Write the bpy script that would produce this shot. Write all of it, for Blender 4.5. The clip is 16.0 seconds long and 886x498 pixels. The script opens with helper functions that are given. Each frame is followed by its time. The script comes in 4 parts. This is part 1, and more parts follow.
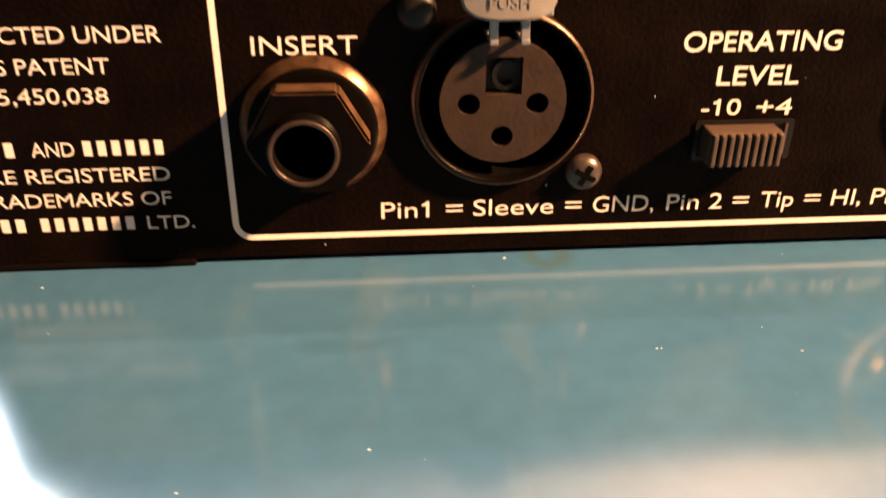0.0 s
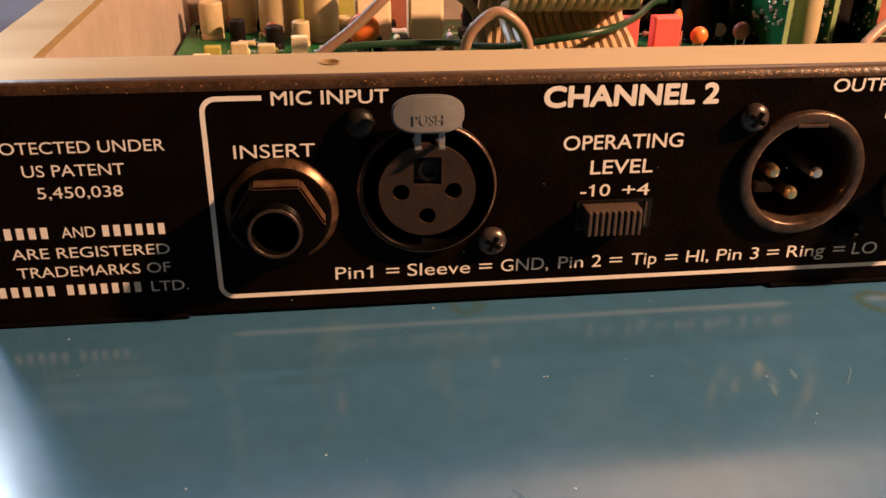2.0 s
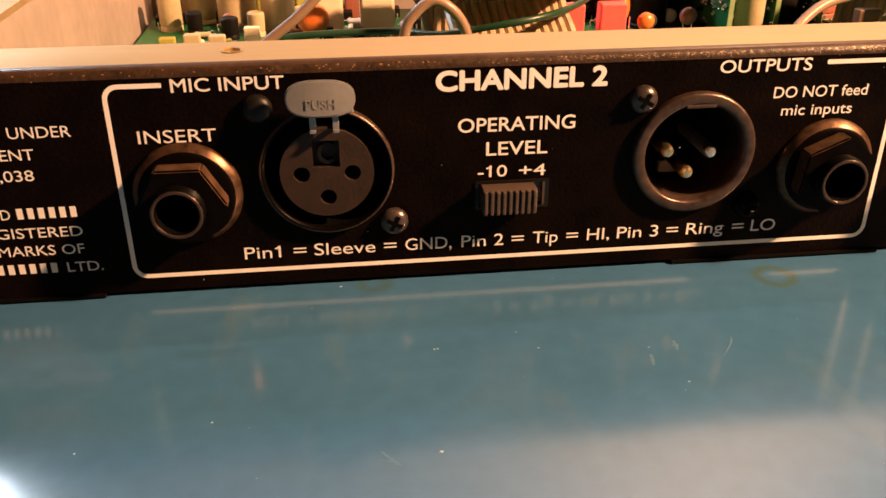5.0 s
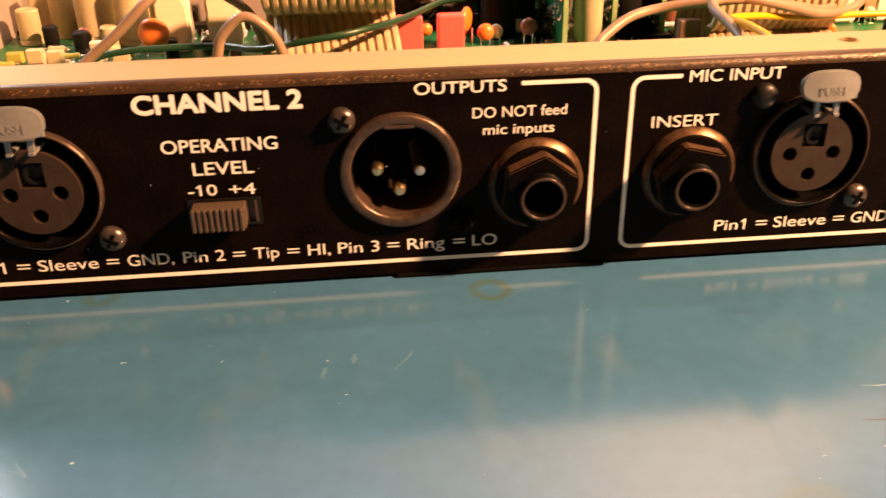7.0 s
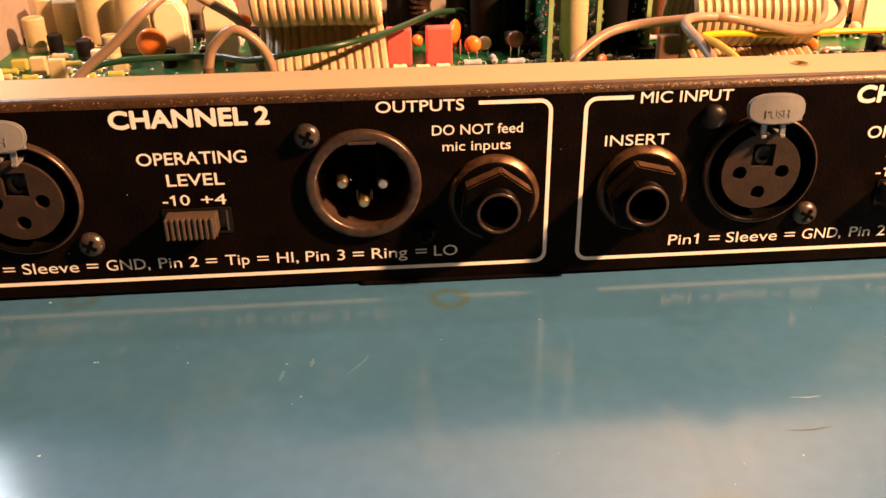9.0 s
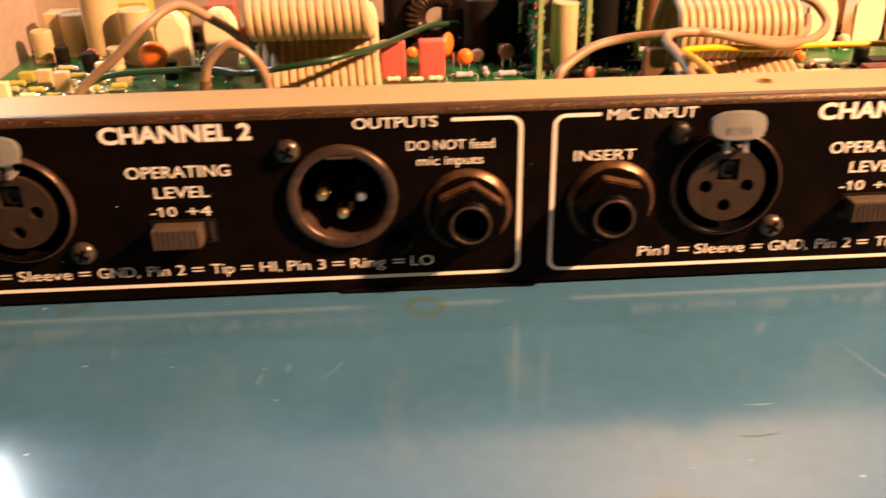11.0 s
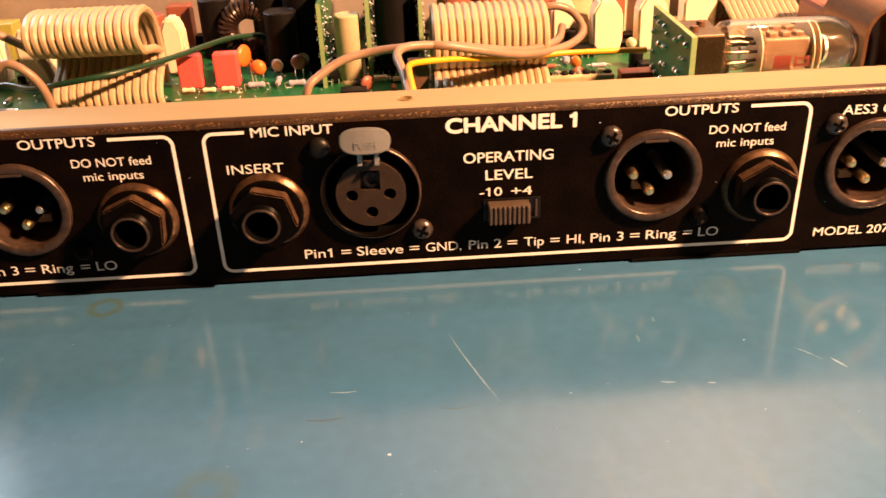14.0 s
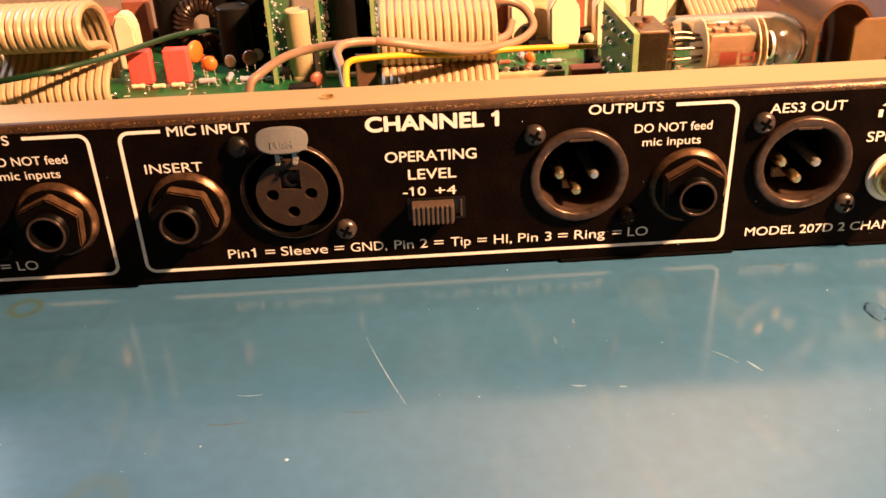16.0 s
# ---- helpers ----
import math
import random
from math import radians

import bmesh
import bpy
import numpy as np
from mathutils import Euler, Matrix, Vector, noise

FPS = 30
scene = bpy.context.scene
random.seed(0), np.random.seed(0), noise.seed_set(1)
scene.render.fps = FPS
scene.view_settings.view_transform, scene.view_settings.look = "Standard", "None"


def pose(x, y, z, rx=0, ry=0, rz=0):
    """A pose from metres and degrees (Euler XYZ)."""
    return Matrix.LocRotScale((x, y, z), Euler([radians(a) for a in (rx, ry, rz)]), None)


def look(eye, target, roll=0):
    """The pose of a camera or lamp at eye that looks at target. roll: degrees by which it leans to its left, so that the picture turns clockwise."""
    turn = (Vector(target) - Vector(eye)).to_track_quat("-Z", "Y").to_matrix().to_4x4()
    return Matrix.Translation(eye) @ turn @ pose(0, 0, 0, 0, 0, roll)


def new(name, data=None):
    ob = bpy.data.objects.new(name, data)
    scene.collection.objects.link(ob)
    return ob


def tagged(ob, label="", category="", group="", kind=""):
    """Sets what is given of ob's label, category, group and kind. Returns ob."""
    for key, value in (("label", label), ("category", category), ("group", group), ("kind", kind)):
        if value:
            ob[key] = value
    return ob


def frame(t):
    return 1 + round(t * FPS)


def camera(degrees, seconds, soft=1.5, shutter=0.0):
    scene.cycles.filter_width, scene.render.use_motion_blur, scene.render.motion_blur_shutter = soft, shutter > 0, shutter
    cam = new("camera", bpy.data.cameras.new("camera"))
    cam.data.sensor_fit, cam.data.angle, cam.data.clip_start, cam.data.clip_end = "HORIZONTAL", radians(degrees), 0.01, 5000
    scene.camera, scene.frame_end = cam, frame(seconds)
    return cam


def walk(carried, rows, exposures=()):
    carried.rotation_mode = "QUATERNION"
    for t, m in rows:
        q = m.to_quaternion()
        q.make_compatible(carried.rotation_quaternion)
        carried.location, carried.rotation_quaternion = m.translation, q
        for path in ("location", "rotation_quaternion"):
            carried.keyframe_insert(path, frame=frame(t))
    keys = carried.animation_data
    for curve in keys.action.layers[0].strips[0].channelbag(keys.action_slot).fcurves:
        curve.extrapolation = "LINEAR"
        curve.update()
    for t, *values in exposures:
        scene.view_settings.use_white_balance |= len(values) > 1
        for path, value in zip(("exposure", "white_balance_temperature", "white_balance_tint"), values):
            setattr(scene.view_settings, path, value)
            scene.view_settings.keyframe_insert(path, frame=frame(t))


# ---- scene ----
cam = camera(52.95, 16.0, soft=1.5, shutter=0.5)
PATH = [
    (0, (0.01863, -0.11305, 0.06377), (0.03090, 0.01771, -0.00869), 0.698),
    (0.5, (0.01285, -0.12086, 0.07303), (0.02966, 0.01099, 0.00352), 1.327),
    (1, (0.01235, -0.12686, 0.07598), (0.03116, 0.00563, 0.00821), 1.483),
    (1.5, (0.01624, -0.14091, 0.08369), (0.03512, -0.00874, 0.01533), 1.302),
    (2, (0.02014, -0.14326, 0.08410), (0.03855, -0.01043, 0.01689), 0.924),
    (2.5, (0.02079, -0.14354, 0.07973), (0.03959, -0.01171, 0.01068), 1.005),
    (3, (0.02385, -0.14910, 0.07987), (0.04237, -0.01645, 0.01233), 0.776),
    (5.3, (0.04136, -0.15279, 0.08562), (0.05731, -0.02039, 0.01695), -0.088),
    (5.5, (0.04310, -0.15316, 0.08572), (0.05980, -0.02060, 0.01754), -0.013),
    (6, (0.06063, -0.15735, 0.08781), (0.07602, -0.02451, 0.01987), -0.333),
    (6.5, (0.07914, -0.16039, 0.08805), (0.09381, -0.02761, 0.01981), -0.536),
    (7, (0.09810, -0.16319, 0.09114), (0.11138, -0.03073, 0.02203), -0.839),
    (7.5, (0.10685, -0.16672, 0.09422), (0.11889, -0.03420, 0.02500), -1.068),
    (8, (0.10871, -0.17058, 0.09589), (0.11950, -0.03798, 0.02658), -1.092),
    (8.5, (0.10962, -0.17102, 0.09674), (0.12011, -0.03836, 0.02750), -0.771),
    (10.8, (0.11056, -0.17666, 0.09997), (0.11732, -0.04357, 0.03111), -1.039),
    (11, (0.11879, -0.17780, 0.10200), (0.12558, -0.04464, 0.03329), -1.033),
    (11.5, (0.14359, -0.17716, 0.10317), (0.14980, -0.04420, 0.03401), -1.121),
    (12, (0.16067, -0.17963, 0.10407), (0.16631, -0.04683, 0.03457), -1.363),
    (12.5, (0.17488, -0.18883, 0.10744), (0.18021, -0.05623, 0.03753), -1.879),
    (13, (0.18469, -0.19428, 0.10907), (0.18990, -0.06172, 0.03906), -2.150),
    (13.5, (0.19127, -0.19736, 0.11213), (0.19638, -0.06490, 0.04193), -2.265),
    (14, (0.20017, -0.19898, 0.11274), (0.20495, -0.06662, 0.04233), -2.317),
    (14.5, (0.20776, -0.19794, 0.11128), (0.21253, -0.06584, 0.04038), -2.346),
    (15, (0.21581, -0.19803, 0.11129), (0.22045, -0.06614, 0.04000), -2.389),
    (15.5, (0.22243, -0.19678, 0.11054), (0.22677, -0.06499, 0.03905), -2.453),
    (16, (0.22009, -0.19679, 0.11224), (0.22408, -0.06493, 0.04085), -2.420),
]
EXPOSURES = [(0, 1.08, 6700, 10), (0.5, 0.76, 6400, 10), (1.0, 0.2, 6300, 10), (1.5, -0.1, 6100, 10), (2.2, -0.25, 5950, 10), (3.2, -0.12, 6000, 10),
             (5.3, 0.22, 6500, 10), (7.0, 0.44, 6850, 10), (8.0, 0.3, 6750, 10), (11.0, 0.22, 6800, 10), (13.0, 0.15, 6650, 10), (16.0, 0.1, 6500, 10)]
walk(cam, [(t, look(eye, target, roll)) for t, eye, target, roll in PATH], EXPOSURES)

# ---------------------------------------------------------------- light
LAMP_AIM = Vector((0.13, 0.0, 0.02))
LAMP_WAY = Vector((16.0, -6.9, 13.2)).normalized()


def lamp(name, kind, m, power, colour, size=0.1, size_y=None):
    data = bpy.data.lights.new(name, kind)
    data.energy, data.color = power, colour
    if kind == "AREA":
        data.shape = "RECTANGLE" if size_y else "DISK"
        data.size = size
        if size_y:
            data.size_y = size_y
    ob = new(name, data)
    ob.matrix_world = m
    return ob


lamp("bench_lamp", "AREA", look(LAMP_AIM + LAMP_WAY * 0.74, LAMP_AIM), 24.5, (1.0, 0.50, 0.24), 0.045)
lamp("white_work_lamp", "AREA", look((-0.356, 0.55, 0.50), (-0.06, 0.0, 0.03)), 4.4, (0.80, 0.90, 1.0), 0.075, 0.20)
# added unseen light that warms the wall for the worktop's tan reflection
lamp("added_wall_light", "AREA", look((0.80, 0.62, 1.45), (0.75, 1.22, 0.95)), 28.5, (1.0, 0.61, 0.39), 0.12)
world = bpy.data.worlds.new("room_air")
world.use_nodes = True
world.node_tree.nodes["Background"].inputs[0].default_value = (0.5, 0.42, 0.36, 1)
world.node_tree.nodes["Background"].inputs[1].default_value = 0.05
scene.world = world

# ---------------------------------------------------------------- materials


def mat(name, base, rough=0.5, metal=0.0, vary=0.12, grain=900.0, bump=0.0, bump_scale=None, spec=0.5, stretch=(1, 1, 1),
        alpha_glass=False, coat=0.0, ior=1.5, second=None, mix_scale=120.0, rough_vary=0.1):
    m = bpy.data.materials.new(name)
    m.use_nodes = True
    nt = m.node_tree
    n, link = nt.nodes, nt.links
    bsdf = n["Principled BSDF"]
    bsdf.inputs["Metallic"].default_value = metal
    bsdf.inputs["Specular IOR Level"].default_value = spec
    bsdf.inputs["IOR"].default_value = ior
    bsdf.inputs["Coat Weight"].default_value = coat
    if alpha_glass:
        bsdf.inputs["Transmission Weight"].default_value = 1.0
    co = n.new("ShaderNodeTexCoord")
    mp = n.new("ShaderNodeMapping")
    mp.inputs["Scale"].default_value = stretch
    link.new(co.outputs["Object"], mp.inputs["Vector"])
    fine = n.new("ShaderNodeTexNoise")
    fine.inputs["Scale"].default_value = grain
    fine.inputs["Detail"].default_value = 3
    link.new(mp.outputs[0], fine.inputs["Vector"])
    broad = n.new("ShaderNodeTexNoise")
    broad.inputs["Scale"].default_value = mix_scale
    broad.inputs["Detail"].default_value = 4
    link.new(mp.outputs[0], broad.inputs["Vector"])
    add = n.new("ShaderNodeMath")
    add.operation = "MULTIPLY_ADD"
    add.inputs[1].default_value = 0.5
    link.new(fine.outputs["Fac"], add.inputs[0])
    half = n.new("ShaderNodeMath")
    half.operation = "MULTIPLY"
    half.inputs[1].default_value = 0.5
    link.new(broad.outputs["Fac"], half.inputs[0])
    link.new(half.outputs[0], add.inputs[2])
    ramp = n.new("ShaderNodeMapRange")
    ramp.inputs["From Min"].default_value, ramp.inputs["From Max"].default_value = 0.3, 0.7
    link.new(add.outputs[0], ramp.inputs["Value"])
    col = n.new("ShaderNodeMix")
    col.data_type = "RGBA"
    dark = [c * (1 - vary) for c in base]
    light = list(second) if second else [min(1, c * (1 + vary)) for c in base]
    col.inputs["A"].default_value, col.inputs["B"].default_value = (*dark, 1), (*light, 1)
    link.new(ramp.outputs[0], col.inputs["Factor"])
    link.new(col.outputs["Result"], bsdf.inputs["Base Color"])
    rr = n.new("ShaderNodeMapRange")
    rr.inputs["To Min"].default_value, rr.inputs["To Max"].default_value = max(0.0, rough - rough_vary), min(1.0, rough + rough_vary)
    link.new(broad.outputs["Fac"], rr.inputs["Value"])
    link.new(rr.outputs[0], bsdf.inputs["Roughness"])
    if bump:
        bn = n.new("ShaderNodeTexNoise")
        bn.inputs["Scale"].default_value = bump_scale or grain
        bn.inputs["Detail"].default_value = 2
        link.new(mp.outputs[0], bn.inputs["Vector"])
        bp = n.new("ShaderNodeBump")
        bp.inputs["Strength"].default_value = bump
        bp.inputs["Distance"].default_value = 0.0002
        link.new(bn.outputs["Fac"], bp.inputs["Height"])
        link.new(bp.outputs[0], bsdf.inputs["Normal"])
    return m


# brown second colour paints the lamp's mottled sheen into the black
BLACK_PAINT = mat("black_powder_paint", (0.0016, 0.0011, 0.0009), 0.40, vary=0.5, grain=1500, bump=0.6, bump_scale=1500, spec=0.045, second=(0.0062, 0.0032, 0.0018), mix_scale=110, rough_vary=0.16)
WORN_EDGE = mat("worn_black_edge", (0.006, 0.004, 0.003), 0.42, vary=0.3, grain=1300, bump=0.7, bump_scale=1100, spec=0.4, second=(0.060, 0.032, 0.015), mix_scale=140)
INK = mat("white_screen_ink", (0.80, 0.79, 0.76), 0.5, vary=0.05, grain=2500, mix_scale=300)
BARE = mat("bare_plated_steel", (0.52, 0.392, 0.212), 0.36, metal=0.68, vary=0.05, grain=500, stretch=(0.15, 1, 1), bump=0.05, bump_scale=1500)
STEEL_IN = mat("dull_inner_steel", (0.45, 0.38, 0.34), 0.5, metal=0.4, vary=0.15, grain=200, mix_scale=40)
DARK_METAL = mat("black_oxide_metal", (0.080, 0.054, 0.042), 0.34, metal=0.6, vary=0.5, grain=700, mix_scale=220, bump=0.1, bump_scale=1800)
SCREW_METAL = mat("dull_screw_metal", (0.095, 0.078, 0.072), 0.30, metal=0.7, vary=0.3, grain=900, mix_scale=300)
# lighter brown puts the lamps' sheen into the top faces of the bend
SHEEN_EDGE = mat("sheen_dark_edge", (0.060, 0.034, 0.019), 0.36, metal=0.3, vary=0.4, grain=800, mix_scale=120)
# nut sides lighter than the near-black faces: lamp contrast put into colour
NUT_SIDE = mat("lit_nut_side", (0.105, 0.060, 0.034), 0.38, metal=0.5, vary=0.6, grain=600, mix_scale=300)
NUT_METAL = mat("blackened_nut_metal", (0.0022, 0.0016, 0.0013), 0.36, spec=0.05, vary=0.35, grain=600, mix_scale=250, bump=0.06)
BLACK_PLASTIC = mat("black_plastic", (0.006, 0.0055, 0.005), 0.42, spec=0.25, vary=0.3, grain=900, bump=0.1)
INSERT_PLASTIC = mat("dark_grey_plastic", (0.026, 0.017, 0.012), 0.50, spec=0.22, vary=0.3, grain=1400, mix_scale=300, bump=0.25, bump_scale=1500)
# near-black stands in for shade in sockets, bores, screw recesses and panel-foot tabs
SHADE_BLACK = mat("shade_black", (0.002, 0.002, 0.002), 0.9, vary=0.2, spec=0.03)
TAB = mat("grey_latch_metal", (0.30, 0.31, 0.31), 0.34, metal=0.55, vary=0.08, grain=900, mix_scale=200, bump=0.08)
GOLD = mat("gold_plating", (0.98, 0.74, 0.40), 0.30, metal=1.0, vary=0.1)
SILVER = mat("silver_plating", (0.75, 0.74, 0.72), 0.3, metal=0.9, vary=0.1)
BLACK_BUSH = mat("black_bush", (0.002, 0.002, 0.002), 0.32, vary=0.3, spec=0.06)
# brighter rim colour standing in for light caught along the washer's edge
LIT_RIM = mat("lit_rim_metal", (0.105, 0.060, 0.034), 0.36, metal=0.75, vary=0.6, grain=700, mix_scale=350)
WELL_METAL = mat("blackened_socket_wall", (0.032, 0.018, 0.012), 0.46, metal=0.2, vary=0.6, grain=500, mix_scale=260, bump=0.2)
TAN_PLATE = mat("tan_metal_plate", (0.34, 0.20, 0.10), 0.36, metal=0.5, vary=0.15, grain=300)
DULL_PIN = mat("dull_tube_pin", (0.14, 0.095, 0.06), 0.34, metal=0.8, vary=0.2)
PALE_STRIP = mat("pale_tan_strip", (0.46, 0.35, 0.20), 0.45, vary=0.25, grain=260, mix_scale=120)
KNOB = mat("dark_brown_knob", (0.058, 0.041, 0.031), 0.45, vary=0.2, grain=1200, bump=0.15)
SOLDER = mat("solder_tin", (0.80, 0.78, 0.74), 0.22, metal=0.9, vary=0.15)
PCB = mat("green_board", (0.006, 0.095, 0.028), 0.36, spec=0.3, vary=0.35, grain=300, mix_scale=90, second=(0.018, 0.150, 0.045))
PCB_EDGE = mat("board_edge_fibre", (0.24, 0.34, 0.15), 0.6, vary=0.2)
RIBBON = mat("beige_cable_jacket", (0.46, 0.33, 0.205), 0.42, vary=0.08, grain=500, mix_scale=100)
GREY_WIRE = mat("greyish_pink_wire", (0.27, 0.172, 0.118), 0.42, vary=0.12, grain=500)
GREEN_WIRE = mat("dark_green_wire", (0.012, 0.042, 0.020), 0.36, vary=0.15, grain=500)
YELLOW_WIRE = mat("yellow_wire", (0.85, 0.35, 0.01), 0.4, vary=0.1)
BROWN_SLEEVE = mat("brown_sleeve", (0.12, 0.06, 0.035), 0.5, vary=0.2)
PINK = mat("coral_film_capacitor", (0.85, 0.11, 0.10), 0.42, vary=0.08, grain=600)
ORANGE = mat("orange_ceramic", (0.72, 0.165, 0.025), 0.38, vary=0.12, grain=500, coat=0.3)
BROWN_CAP = mat("brown_ceramic", (0.28, 0.09, 0.055), 0.4, vary=0.15)
CREAM = mat("cream_plastic", (0.82, 0.69, 0.50), 0.45, vary=0.07, grain=300)
BEIGE_CAN = mat("beige_capacitor_sleeve", (0.48, 0.40, 0.24), 0.4, vary=0.12)
YELLOW_GREEN = mat("yellow_green_block", (0.38, 0.36, 0.08), 0.4, vary=0.12)
LILAC = mat("pale_resistor_body", (0.42, 0.38, 0.46), 0.4, vary=0.2)
BLACK_PART = mat("black_component", (0.006, 0.005, 0.005), 0.50, spec=0.14, vary=0.3)
COIL_WIRE = mat("dark_coil_winding", (0.030, 0.016, 0.012), 0.32, metal=0.3, vary=0.3)
RED_BOX = mat("red_plastic_block", (0.45, 0.05, 0.03), 0.4, vary=0.1)
GLASS = mat("clear_tube_glass", (0.97, 0.97, 0.95), 0.03, vary=0.01, alpha_glass=True, rough_vary=0.02)
PLATE = mat("grey_tube_plate", (0.20, 0.12, 0.07), 0.4, metal=0.4, vary=0.2)
MICA = mat("pale_mica", (0.36, 0.25, 0.15), 0.35, vary=0.1)
RED_PRINT = mat("red_tube_print", (0.20, 0.036, 0.022), 0.5, vary=0.15)
SHIELD = mat("polished_shield_metal", (0.30, 0.19, 0.105), 0.27, metal=0.95, vary=0.08, grain=300, rough_vary=0.05)
CLAMP = mat("dark_brown_clamp", (0.17, 0.080, 0.042), 0.32, metal=0.45, vary=0.25)
NYLON = mat("white_nylon", (0.78, 0.77, 0.74), 0.4, vary=0.05)
LOW_BOUNCE = mat("low_bounce_brown", (0.06, 0.05, 0.045), 0.8, vary=0.08, grain=30, mix_scale=3)
WALL_PAINT = mat("cream_wall_paint", (0.80, 0.74, 0.66), 0.8, vary=0.06, grain=30, mix_scale=3)
SILK = mat("pale_board_print", (0.62, 0.60, 0.50), 0.6, vary=0.1)


def worktop_material():
    """Teal gloss coating with smudges, fine wear, two drink-ring like stains and a fine orange peel."""
    m = mat("teal_gloss_worktop", (0.037, 0.116, 0.232), 0.145, vary=0.12, grain=260, mix_scale=28, spec=0.62, ior=1.56, bump=0.02, bump_scale=120, rough_vary=0.04)
    nt = m.node_tree
    n, link = nt.nodes, nt.links
    bsdf = n["Principled BSDF"]
    old = bsdf.inputs["Base Color"].links[0].from_socket
    pos = n.new("ShaderNodeTexCoord").outputs["Object"]

    def stain(x, y, r, w, colour, amount, src):
        d = n.new("ShaderNodeVectorMath")
        d.operation = "DISTANCE"
        wob = n.new("ShaderNodeTexNoise")
        wob.inputs["Scale"].default_value = 400
        off = n.new("ShaderNodeVectorMath")
        off.operation = "MULTIPLY_ADD"
        off.inputs[1].default_value = (0.0016, 0.0016, 0)
        link.new(pos, wob.inputs["Vector"])
        link.new(wob.outputs["Color"], off.inputs[0])
        link.new(pos, off.inputs[2])
        link.new(off.outputs[0], d.inputs[0])
        d.inputs[1].default_value = (x + 0.0008, y + 0.0008, 0)
        sub = n.new("ShaderNodeMath")
        sub.operation = "SUBTRACT"
        sub.inputs[1].default_value = r
        link.new(d.outputs["Value"], sub.inputs[0])
        ab = n.new("ShaderNodeMath")
        ab.operation = "ABSOLUTE"
        link.new(sub.outputs[0], ab.inputs[0])
        fall = n.new("ShaderNodeMapRange")
        fall.inputs["From Min"].default_value, fall.inputs["From Max"].default_value = w, 0.0
        fall.inputs["To Max"].default_value = amount
        link.new(ab.outputs[0], fall.inputs["Value"])
        mix = n.new("ShaderNodeMix")
        mix.data_type = "RGBA"
        mix.inputs["B"].default_value = (*colour, 1)
        link.new(fall.outputs[0], mix.inputs["Factor"])
        link.new(src, mix.inputs["A"])
        return mix.outputs["Result"]

    s = stain(0.1233, -0.0077, 0.0034, 0.0016, (0.050, 0.088, 0.055), 0.75, old)
    s = stain(0.0445, -0.0010, 0.0025, 0.0018, (0.045, 0.080, 0.050), 0.5, s)
    s = stain(0.1600, -0.075, 0.004, 0.003, (0.05, 0.09, 0.085), 0.4, s)
    # pale smudges rubbed along the depth of the bench
    mp = n.new("ShaderNodeMapping")
    mp.inputs["Scale"].default_value = (1.0, 0.35, 1)
    link.new(pos, mp.inputs["Vector"])
    sm = n.new("ShaderNodeTexNoise")
    sm.inputs["Scale"].default_value = 75
    sm.inputs["Detail"].default_value = 5
    link.new(mp.outputs[0], sm.inputs["Vector"])
    cut = n.new("ShaderNodeMapRange")
    cut.inputs["From Min"].default_value, cut.inputs["From Max"].default_value = 0.60, 0.80
    cut.inputs["To Max"].default_value = 0.22
    link.new(sm.outputs["Fac"], cut.inputs["Value"])
    mix = n.new("ShaderNodeMix")
    mix.data_type = "RGBA"
    mix.inputs["B"].default_value = (0.16, 0.22, 0.22, 1)
    link.new(cut.outputs[0], mix.inputs["Factor"])
    link.new(s, mix.inputs["A"])
    link.new(mix.outputs["Result"], bsdf.inputs["Base Color"])
    return m


WORKTOP = worktop_material()
SCRATCH = mat("pale_scratch", (0.17, 0.28, 0.40), 0.6, vary=0.2)
SMUDGE = mat("faint_smudge", (0.055, 0.140, 0.240), 0.5, vary=0.2)
BROWN_MARK = mat("dull_brown_mark", (0.050, 0.062, 0.075), 0.5, vary=0.2)
DUST = mat("white_dust", (0.30, 0.42, 0.56), 0.7, vary=0.1)

# ---------------------------------------------------------------- mesh helpers (millimetres)
MM = 0.001


def part(name, bm, material, parent=None, label="", smooth=False):
    bmesh.ops.recalc_face_normals(bm, faces=bm.faces)
    bm.transform(Matrix.Scale(MM, 4))
    me = bpy.data.meshes.new(name)
    bm.to_mesh(me)
    bm.free()
    me.materials.append(material)
    if smooth:
        me.polygons.foreach_set("use_smooth", [True] * len(me.polygons))
        me.set_sharp_from_angle(angle=radians(38))
    ob = new(name, me)
    ob.parent = parent
    if label:
        tagged(ob, label=label)
    return ob


def add_face_material(ob, material, test):
    """Gives the faces that pass the test (centre and normal, in millimetres) a second material."""
    ob.data.materials.append(material)
    for p in ob.data.polygons:
        if test(p.center / MM, p.normal):
            p.material_index = 1
    return ob


def thing(name, at, label, category, group="", kind=""):
    ob = new(name)
    ob.empty_display_size = 0.005
    ob.location = [c * MM for c in at]
    return tagged(ob, label, category, group, kind)


def box(bm, x0, x1, y0, y1, z0, z1, bevel=0.0, m=None):
    g = bmesh.ops.create_cube(bm, size=1.0)
    vs = g["verts"]
    bmesh.ops.scale(bm, vec=(x1 - x0, y1 - y0, z1 - z0), verts=vs)
    bmesh.ops.translate(bm, vec=((x0 + x1) / 2, (y0 + y1) / 2, (z0 + z1) / 2), verts=vs)
    if bevel:
        es = {e for v in vs for e in v.link_edges}
        r = bmesh.ops.bevel(bm, geom=list(es), offset=bevel, segments=2, affect="EDGES", profile=0.5)
        vs = list({v for f in r["faces"] for v in f.verts} | {v for v in vs if v.is_valid})
    if m:
        bmesh.ops.transform(bm, matrix=m, verts=vs)
    return bm


